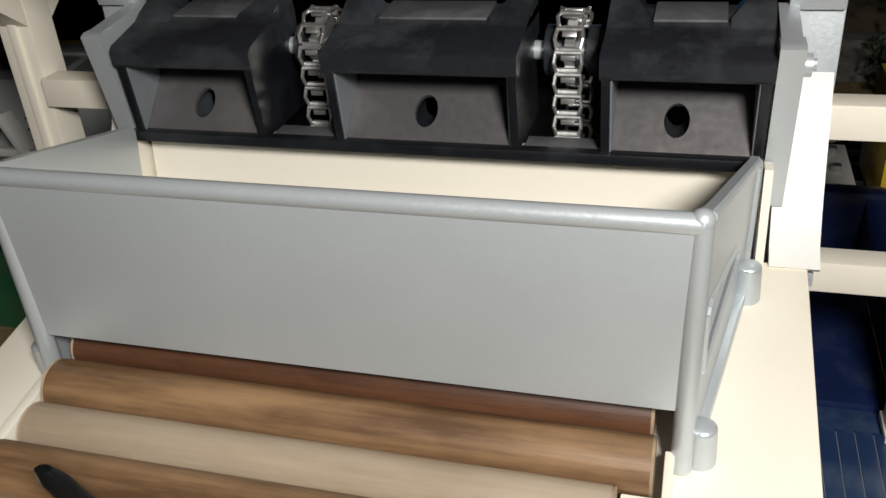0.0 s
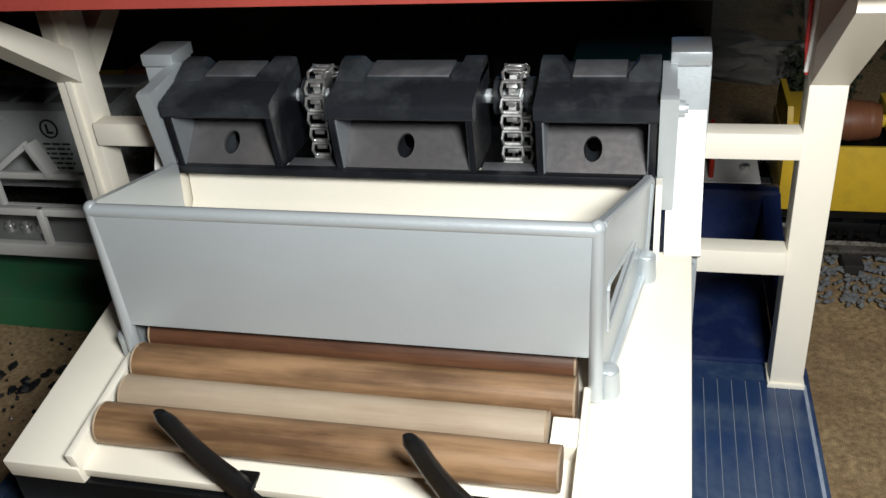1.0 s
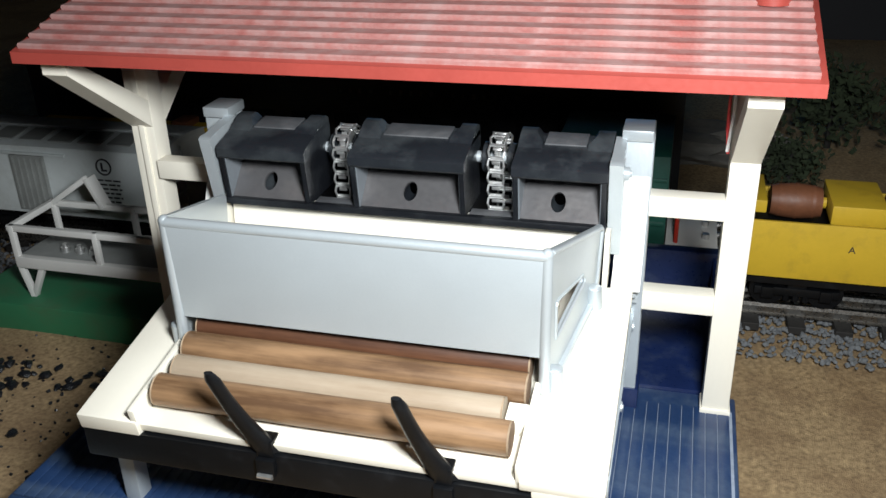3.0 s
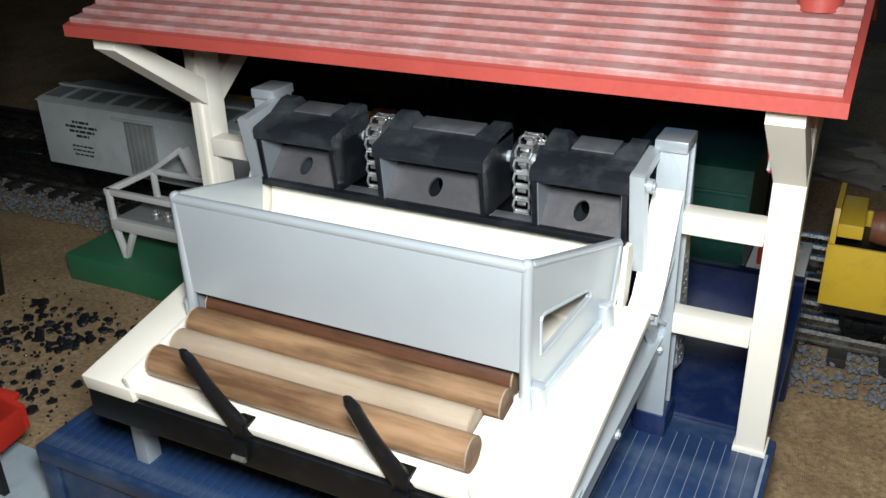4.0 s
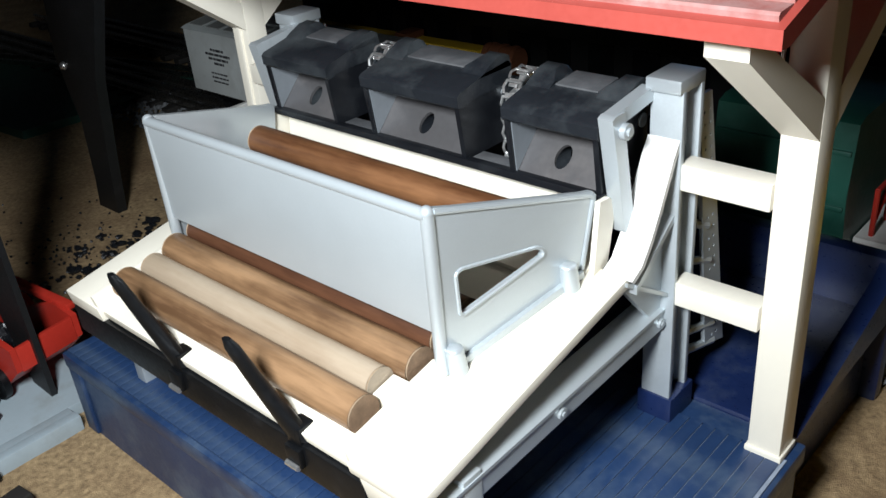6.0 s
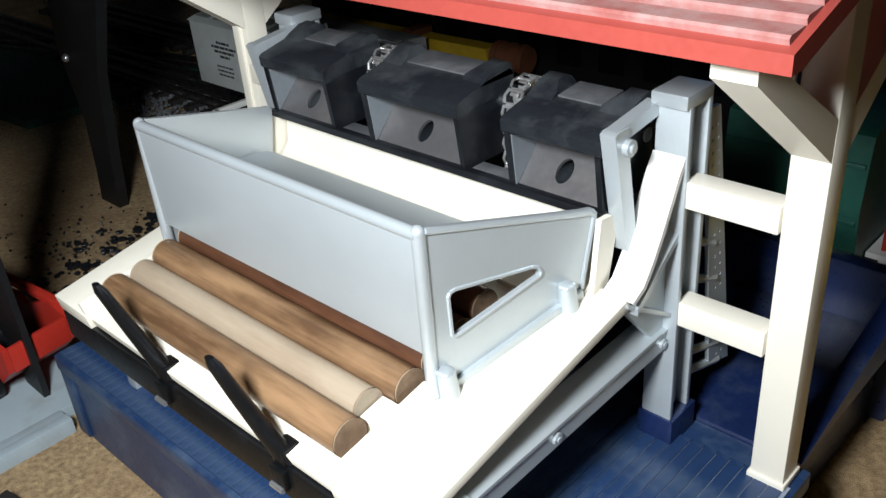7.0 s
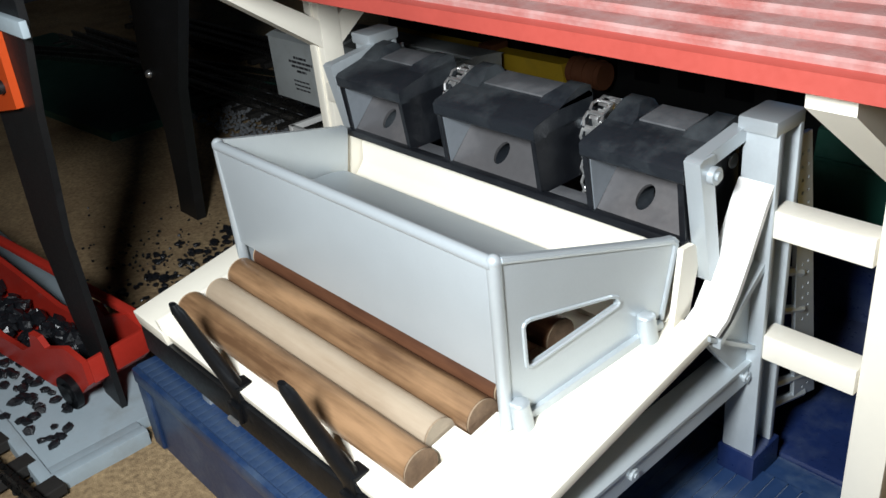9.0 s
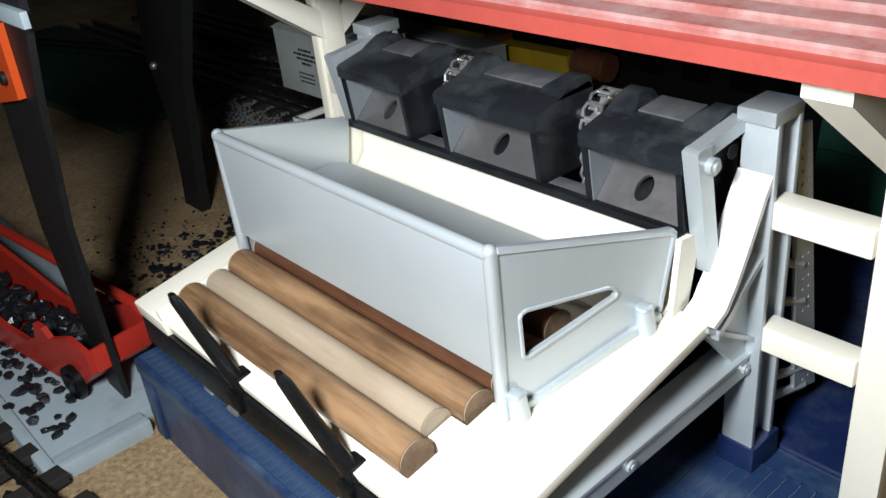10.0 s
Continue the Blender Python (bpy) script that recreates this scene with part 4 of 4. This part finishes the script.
# ---- left side: white platform, coal tower, bucket ----
def white_platform():
    """Low white frame with two shelves and slanted legs on a green mat."""
    c = thing("white_platform", "white plastic trackside frame with slanted legs on a green mat", "platform")
    x0, x1, y0, y1 = -0.2575, -0.134, 0.2545, 0.292
    def bar(name, p, q, w=0.0032, h=0.0032):
        part(name, beam(B(), p, q, w, h, 0.0004), M_WHITE, c)
    for y in (y0, y1):
        part("upper_rail", box(B(), x0, x1, y, y + 0.003, 0.0212, 0.0248, 0.0004), M_WHITE, c)
        for x in (x0 + 0.0012, -0.2025, -0.162, x1 - 0.002):
            part("upright", box(B(), x, x + 0.0032, y - 0.0004, y + 0.0026, -0.001, 0.0248, 0.0004), M_WHITE, c)
    part("lower_board", box(B(), x0 + 0.002, x1, y0 - 0.0008, y0 + 0.0034, -0.001, 0.0058, 0.0005), M_WHITE, c)
    part("lower_board", box(B(), x0 + 0.002, x1, y1, y1 + 0.0034, -0.001, 0.0058, 0.0005), M_WHITE, c)
    part("shelf", box(B(), x0 + 0.003, x1, y0 + 0.0034, y1, 0.0038, 0.0056, 0.0003), M_GREY, c, "grey shelf")
    part("end_rail", box(B(), x0, x0 + 0.0032, y0 + 0.003, y1, 0.0212, 0.0248, 0.0004), M_WHITE, c)
    for x in (x0 + 0.0022, x1 - 0.012):
        bar("leg", (x, y0 + 0.002, 0.0), (x + 0.004, y0 + 0.0025, -0.0205))
        bar("leg", (x + 0.015, y0 + 0.002, 0.0), (x + 0.0042, y0 + 0.0027, -0.0204))
        bar("leg", (x, y1 + 0.001, 0.0), (x + 0.004, y1 + 0.001, -0.0205))
    bar("brace", (x0 + 0.004, y1, 0.024), (x0 + 0.03, y1, 0.041))
    bar("brace", (x0 + 0.03, y1 + 0.002, 0.041), (x0 + 0.038, y1 + 0.002, 0.023), 0.008, 0.0032)
    for x in (-0.231, -0.2215, -0.2125):
        bm = rod(B(), (x, y0 + 0.012, 0.0055), (x, y0 + 0.012, 0.0085), 0.0026, 12)
        rod(bm, (x, y0 + 0.012, 0.0085), (x, y0 + 0.012, 0.0105), 0.0014, 10)
        part("fitting", bm, M_CHROME, c, "small chrome fitting")
    g = tagged(part("green_mat", box(B(), -0.298, -0.134, 0.243, 0.3035, GROUND - 0.004, -0.0234, 0.0015), M_GREEN), "green plastic base under the white platform", "mat")
    c.location = (-0.006, -0.002, -0.003)
    return c


YARD = -0.024
TOWER_AT = Matrix.Translation((-0.0113, -0.0039, -0.0138)) @ Matrix.Scale(1.097, 4)


def coal_tower():
    c = thing("coal_tower", "black plastic coal tower with tapered legs and orange panel", "tower")
    def leg(pts, depth, lab):
        p = part("tower_leg", prism(B(), pts, lab[0], lab[0] + depth, axes="xz"), M_TOWER, c)
        return p
    c.matrix_basis = TOWER_AT
    l = leg([(-0.302, YARD - 0.001), (-0.2805, YARD - 0.001), (-0.275, 0.006), (-0.263, 0.059), (-0.2326, 0.12), (-0.221, 0.26), (-0.305, 0.26), (-0.2945, 0.1145), (-0.3042, 0.068), (-0.2945, 0.03), (-0.298, -0.006)], 0.006, (0.19,))
    bm = B()
    bmesh.ops.create_uvsphere(bm, u_segments=12, v_segments=8, radius=0.0024, matrix=Matrix.Translation((-0.2945, 0.1895, 0.0638)))
    part("leg_screw", bm, M_CHROME, l, "bright screw head")
    n = part("tower_leg", prism(B(), [(-0.1495, YARD + 0.004), (-0.1332, YARD + 0.004), (-0.1334, 0.0), (-0.1337, 0.0592), (-0.1239, 0.0892), (-0.1179, 0.1106), (-0.1034, 0.1427), (-0.1, 0.2), (-0.150, 0.2), (-0.1703, 0.0477), (-0.1616, 0.0127)], 0.076, 0.0785, axes="xz"), M_TOWER, c)
    p = part("panel", prism(B(), [(-0.215, 0.0915), (-0.1285, 0.1116), (-0.1262, 0.1377), (-0.215, 0.131)], 0.0732, 0.0759, axes="xz"), M_ORANGE, c, "bright orange panel")
    part("panel_bolt", rod(B(), (-0.1356, 0.0731, 0.1183), (-0.1356, 0.0715, 0.1183), 0.0024, 12), M_TOWER, p, "black bolt")
    part("tag", box(B(), -0.135, -0.0975, 0.0735, 0.0759, 0.1395, 0.1448, 0.0004), M_PALEBLUE, c, "pale tag with unreadable print")
    # base plate with rim
    bm = B()
    box(bm, -0.42, -0.1205, 0.037, 0.1015, YARD - 0.003, YARD + 0.0042, 0.0006)
    box(bm, -0.121, -0.1125, 0.037, 0.0765, YARD - 0.003, YARD + 0.0042, 0.0006)
    box(bm, -0.42, -0.1105, 0.0345, 0.0395, YARD - 0.003, YARD + 0.0058, 0.0008)
    box(bm, -0.1145, -0.1095, 0.038, 0.0765, YARD - 0.003, YARD + 0.0058, 0.0008)
    part("base_plate", bm, M_PALEBLUE, c, "pale blue-grey base plate")


def coal_bucket():
    c = thing("coal_bucket", "red plastic coal bucket heaped with black coal by the tower", "bucket")
    x0, x1, y0, y1, z0 = -0.345, -0.137, 0.067, 0.098, YARD + 0.0045
    hull = [(x0, z0 + 0.036), (x0 + 0.02, z0 + 0.006), (x0 + 0.05, z0 + 0.002), (x1 - 0.035, z0 + 0.002), (x1 - 0.012, z0 + 0.006), (x1, z0 + 0.016), (x1, z0 + 0.0265), (x1 - 0.012, z0 + 0.0295), (x1 - 0.03, z0 + 0.023), (x1 - 0.034, z0 + 0.027), (x1 - 0.041, z0 + 0.027), (x1 - 0.044, z0 + 0.019), (x1 - 0.054, z0 + 0.0135), (x1 - 0.075, z0 + 0.014), (x1 - 0.1, z0 + 0.02), (x0 + 0.012, z0 + 0.041)]
    for a in (y0, y1 - 0.0025):
        part("side", prism(B(), hull, a, a + 0.0025, axes="xz"), M_REDBUCKET, c)
    part("bottom", prism(B(), [(x0, z0 + 0.036), (x0 + 0.02, z0 + 0.006), (x0 + 0.05, z0 + 0.0022), (x1 - 0.035, z0 + 0.0022), (x1 - 0.012, z0 + 0.0062), (x1, z0 + 0.016), (x1 - 0.002, z0 + 0.0175), (x1 - 0.013, z0 + 0.0085), (x1 - 0.035, z0 + 0.0045), (x0 + 0.05, z0 + 0.0045), (x0 + 0.021, z0 + 0.008), (x0 + 0.0015, z0 + 0.0365)], y0 + 0.0026, y1 - 0.0026, axes="xz"), M_REDBUCKET, c)
    part("nose", box(B(), x1 - 0.0022, x1, y0 + 0.0026, y1 - 0.0026, z0 + 0.015, z0 + 0.026, 0.0005), M_REDBUCKET, c)
    part("rim", beam(B(), (x1 - 0.004, y1 + 0.001, z0 + 0.028), (x0 + 0.01, y1 + 0.001, z0 + 0.04), 0.004, 0.003, 0.0006), M_REDBUCKET, c)
    bm = rod(B(), (x1 - 0.016, y0 - 0.003, z0 + 0.0075), (x1 - 0.016, y0, z0 + 0.0075), 0.0076, 24)
    rod(bm, (x1 - 0.016, y0 - 0.004, z0 + 0.0075), (x1 - 0.016, y0 - 0.003, z0 + 0.0075), 0.0045, 20)
    part("wheel", bm, M_BLACK, c, "black round wheel")
    turn = Matrix.Translation((-0.137, 0.0825, 0)) @ pose(0, 0, 0, 0, 0, 9) @ Matrix.Translation((0.137, -0.0825, 0))
    c.matrix_basis = TOWER_AT @ turn
    heap = lumps("coal_heap", 260, lambda r: (r.uniform(x0 + 0.03, x1 - 0.02), r.uniform(y0 + 0.006, y1 - 0.006)), 0.0042, M_COAL, 12, lambda x, y: z0 + 0.004 + 0.006 * (1 - abs(x + 0.24) / 0.12), "black coal heaped in the red bucket", "coal")
    heap.matrix_basis = TOWER_AT @ turn


def coal():
    """Broken coal on the sand and on the base plate."""
    bm = B()
    bmesh.ops.create_icosphere(bm, subdivisions=1, radius=1)
    rng = random.Random(21)
    meshes = []
    for k in range(6):
        b = bm.copy()
        for v in b.verts:
            v.co *= rng.uniform(0.6, 1.15)
            v.co.z *= 0.6
        meshes.append(link_mesh("coal_lump", b, M_COAL))
    bm.free()
    spots = []
    while len(spots) < 210:
        x, y = rng.uniform(-0.30, -0.132), rng.uniform(0.112, 0.215)
        if noise.noise((x * 25, y * 25, 7)) > -0.12 and x < -0.135:
            spots.append((x, y, rng.uniform(0.0017, 0.0042), GROUND - 0.0012))
    for k in range(62):
        spots.append((rng.uniform(-0.268, -0.152), rng.uniform(0.038, 0.068) if k % 2 else rng.uniform(0.042, 0.062), rng.uniform(0.0020, 0.0037), YARD * 1.097 - 0.0138 + 0.0058))
    for k in range(46):
        spots.append((rng.uniform(-0.205, -0.100), rng.uniform(-0.004, 0.033), rng.uniform(0.0014, 0.003), GROUND - 0.0012))
    for x, y, s, z in spots:
        ob = new("coal_lump", rng.choice(meshes))
        tagged(ob, "small broken lump of black coal", "coal", "coal lumps")
        ob.matrix_basis = pose(x, y, z + 0.2 * s, 0, 0, rng.uniform(0, 360)) @ Matrix.Diagonal((s, s * rng.uniform(0.7, 1.1), s, 1))
    lumps("coal_scatter", 420, lambda r: (min(r.gauss(-0.245, 0.058), -0.134), r.gauss(0.168, 0.036)), 0.0012, M_COAL, 31, lambda x, y: GROUND - 0.0015, "fine black coal crumbs scattered on sand", "coal")


def distance():
    """Dark bushes, rocks and a far curved track behind the trains."""
    rng = random.Random(9)
    t = thing("curved_track", "far curved three-rail track with bright rails", "railway track")
    for k in range(3):
        bm = B()
        last = None
        for i in range(17):
            x, y = -0.95 + 0.03 * i, 0.262 + 0.016 * k + 0.0085 * i - 0.00025 * (i - 8) ** 2
            ring = [bm.verts.new((x, y + dy, GROUND + 0.0045 + dz)) for dy, dz in ((-0.0011, 0), (0.0011, 0), (0.0011, 0.005), (-0.0011, 0.005))]
            if last:
                for j in range(4):
                    bm.faces.new((last[j], last[(j + 1) % 4], ring[(j + 1) % 4], ring[j]))
            else:
                bm.faces.new(ring[::-1])
            last = ring
        bm.faces.new(last)
        part("rail", bm, M_RAIL, t)
    part("track_bed", prism(B(), [(-0.95, 0.2), (-0.52, 0.235), (-0.5, 0.40), (-0.95, 0.35)], GROUND - 0.003, GROUND + 0.0045, axes="xy"), M_GREENCAR, t, "dark green roadbed")
    rock = tagged(part("rock_bank", rough_blob(0.09, 0.03, 0.02, 4), M_ROCK, m=pose(0.1, 0.62, GROUND + 0.005)), "pale grey rock bank behind the tracks", "rock")
    for x, y, s in ((0.3, 0.62, 0.055), (0.42, 0.58, 0.06), (0.22, 0.66, 0.05), (0.36, 0.74, 0.08), (0.5, 0.68, 0.08), (0.18, 0.55, 0.03), (0.29, 0.52, 0.03)):
        b = thing("bush", "dark green model bush behind the tracks", "bush", group="bushes")
        part("stem", rod(B(), (x, y, GROUND - 0.004), (x, y, GROUND + s), 0.003, 8, 0.0012), M_TIE, b)
        verts, faces = [], []
        for k in range(520):
            d = Vector((rng.gauss(0, 1), rng.gauss(0, 1), rng.gauss(0, 1))).normalized() * s * (0.35 + 0.65 * rng.random()) * rng.uniform(0.7, 1.15)
            p = Vector((x, y, GROUND + s * 0.8)) + Vector((d.x, d.y, d.z * 0.8))
            e = Euler((rng.uniform(0, 6), rng.uniform(0, 6), 0)).to_matrix()
            n0 = len(verts)
            w = s * 0.07
            verts += [tuple(p + e @ Vector(q)) for q in ((-w, -w * 0.5, 0), (w, -w * 0.5, w * 0.3), (w * 0.8, w * 0.6, 0), (-w * 0.7, w * 0.6, w * 0.2))]
            faces.append((n0, n0 + 1, n0 + 2, n0 + 3))
        me = bpy.data.meshes.new("leaves")
        me.from_pydata(verts, [], faces)
        me.materials.append(M_FOLIAGE)
        o = new("leaves", me)
        o.parent = b


def rough_blob(rx, ry, rz, seed):
    bm = B()
    bmesh.ops.create_icosphere(bm, subdivisions=4, radius=1)
    for v in bm.verts:
        f = 1 + 0.35 * noise.noise(v.co * 2.2 + Vector((seed, 0, 0))) + 0.15 * noise.noise(v.co * 6)
        v.co = Vector((v.co.x * rx, v.co.y * ry, v.co.z * rz)) * f
    return bm


# ---- build ----
ground()
LOADER, DECK = loader()
TRAY = tray(LOADER)
FLAP = bin_flap(log_bin(LOADER))
cover(LOADER)
ROOF = roof(LOADER)
CHAINS = chains()
LOG_A, LOG_B = logs()
track("main_track", "three-rail toy track with dark ties behind the loader", TRACK_Y, -0.9, 0.9)
track("far_track", "three-rail toy track on the far side", 0.4465, -0.9, 0.9)
track("front_track", "three-rail toy track beside the sand", 0.0, -0.45, 0.06, pose(-0.121, 0.0126, 0, 0, 0, 7))
reefer()
yellow_car()
green_car()
black_coach()
crane_boom()
white_platform()
coal_tower()
coal_bucket()
coal()
distance()
lumps("ballast", 9500, lambda r: (r.uniform(-0.55, 0.45), r.uniform(0.298, 0.392)), 0.0019, M_BALLAST, 2, lambda x, y: GROUND + 0.0012, "grey and dark speckled track ballast", "ballast")
lumps("far_ballast", 900, lambda r: (r.uniform(-0.5, 0.5), r.uniform(0.392, 0.5)), 0.0032, M_BALLAST, 3, lambda x, y: GROUND - 0.0008, "grey track ballast on the far track", "ballast")
lumps("front_ballast", 420, lambda r: (r.uniform(-0.34, -0.19), r.uniform(-0.025, 0.031)), 0.0026, M_COAL, 4, lambda x, y: GROUND - 0.0008, "dark ballast round the front track", "ballast")

# deck planks
plank = link_mesh("plank", box(B(), -0.0022, 0.0022, 0.0826, 0.1925, -0.0006, 0.0006, 0.0002), M_BLUE, 35)
for i in range(57):
    x = -0.1262 + i * 0.00463
    if x < 0.1265:
        ob = new("plank", plank)
        ob.parent = DECK
        ob.location = (x, 0, 0)

# lapped roof boards
board = link_mesh("board", prism(B(), [(0.0, -0.0002), (0.0, 0.0013), (0.0008, 0.0017), (0.0064, 0.0004), (0.0064, -0.0002)], -0.1282, 0.1332), M_ROOF, 35)
for side in (1, -1):
    for i in range(9):
        f = (0.0025 + i * 0.0070) / 0.0661
        ob = new("board", board)
        ob.parent = ROOF
        y = 0.1352 + f * 0.0633
        m = pose(0, y, 0.1510 + f * 0.019, math.degrees(math.atan2(0.019, 0.0633)), 0, 0)
        ob.matrix_basis = m if side == 1 else Matrix.Translation((0.002, 0.397, 0)) @ pose(0, 0, 0, 0, 0, 180) @ m


def motions():
    for x, links, sprocket in CHAINS:
        for ob, s0 in links:
            walk(ob, [(k / 10, chain_pose(x, s0 + CHAIN_SPEED * k / 10)) for k in range(101)])
        turn = math.degrees(CHAIN_SPEED / SPROCKET) / 5
        walk(sprocket, [(k / 5, pose(x, HEAD.x, HEAD.y, turn * k, 0, 0)) for k in range(51)])
    walk(FLAP, [(t, pose(0, FLAP_AT[0], FLAP_AT[1], a, 0, 0)) for t, a in (
        (0.0, -14), (2.55, -14), (2.8, 3), (3.05, -14), (5.85, -14), (6.05, -7), (6.3, -5), (6.6, 4), (6.9, -6.5), (10.0, -6.5))])
    walk(LOG_A, [(t, pose(x, y, z, a, 0, r)) for t, x, y, z, a, r in (
        (0.0, -0.001, 0.2175, 0.054, 0, 0), (1.5, -0.001, 0.2055, 0.1045, 0, 0), (1.7, -0.001, 0.203, 0.1100, 0, 0), (1.9, -0.001, 0.196, 0.1172, 0, 0),
        (2.0, -0.0015, 0.1915, 0.1200, 0, 0), (2.1, -0.001, 0.1865, 0.1225, 10, 0), (2.2, -0.001, 0.176, 0.1205, 40, 0), (2.3, -0.001, 0.162, 0.1030, 90, 0),
        (2.4, -0.002, 0.1495, 0.0905, 140, 0), (2.5, -0.003, 0.1465, 0.0868, 170, 0), (2.6, -0.003, 0.1480, 0.0845, 165, 0), (2.7, -0.002, 0.1560, 0.0790, 140, 0),
        (2.8, -0.002, 0.1620, 0.0735, 150, 0), (3.0, 0.0008, 0.1248, 0.0645, 290, 0), (10.0, 0.0008, 0.1248, 0.0645, 290, 0))])
    walk(LOG_B, [(t, pose(x, y, z, a, 0, r)) for t, x, y, z, a, r in (
        (0.0, 0.003, 0.243, 0.010, 0, 0), (2.3, 0.003, 0.232, 0.014, 0, 0), (5.0, 0.003, 0.2055, 0.1045, 0, 0), (5.2, 0.003, 0.2035, 0.111, 0, 0), (5.4, 0.003, 0.1985, 0.1160, 0, 0),
        (5.5, 0.001, 0.196, 0.1183, 0, 0), (5.6, 0.002, 0.1915, 0.1216, 10, 0), (5.7, 0.001, 0.182, 0.1226, 30, 0), (5.8, 0.0, 0.166, 0.1085, 80, 0), (5.9, -0.001, 0.1505, 0.0870, 130, 0),
        (6.0, -0.002, 0.1485, 0.0842, 160, 0), (6.2, -0.002, 0.1495, 0.0828, 155, 0), (6.45, -0.002, 0.1615, 0.0775, 110, 0), (6.6, -0.002, 0.1600, 0.0705, 150, 0), (6.85, 0.0014, 0.1342, 0.0690, 270, 0), (10.0, 0.0014, 0.1342, 0.0690, 270, 0))])


motions()
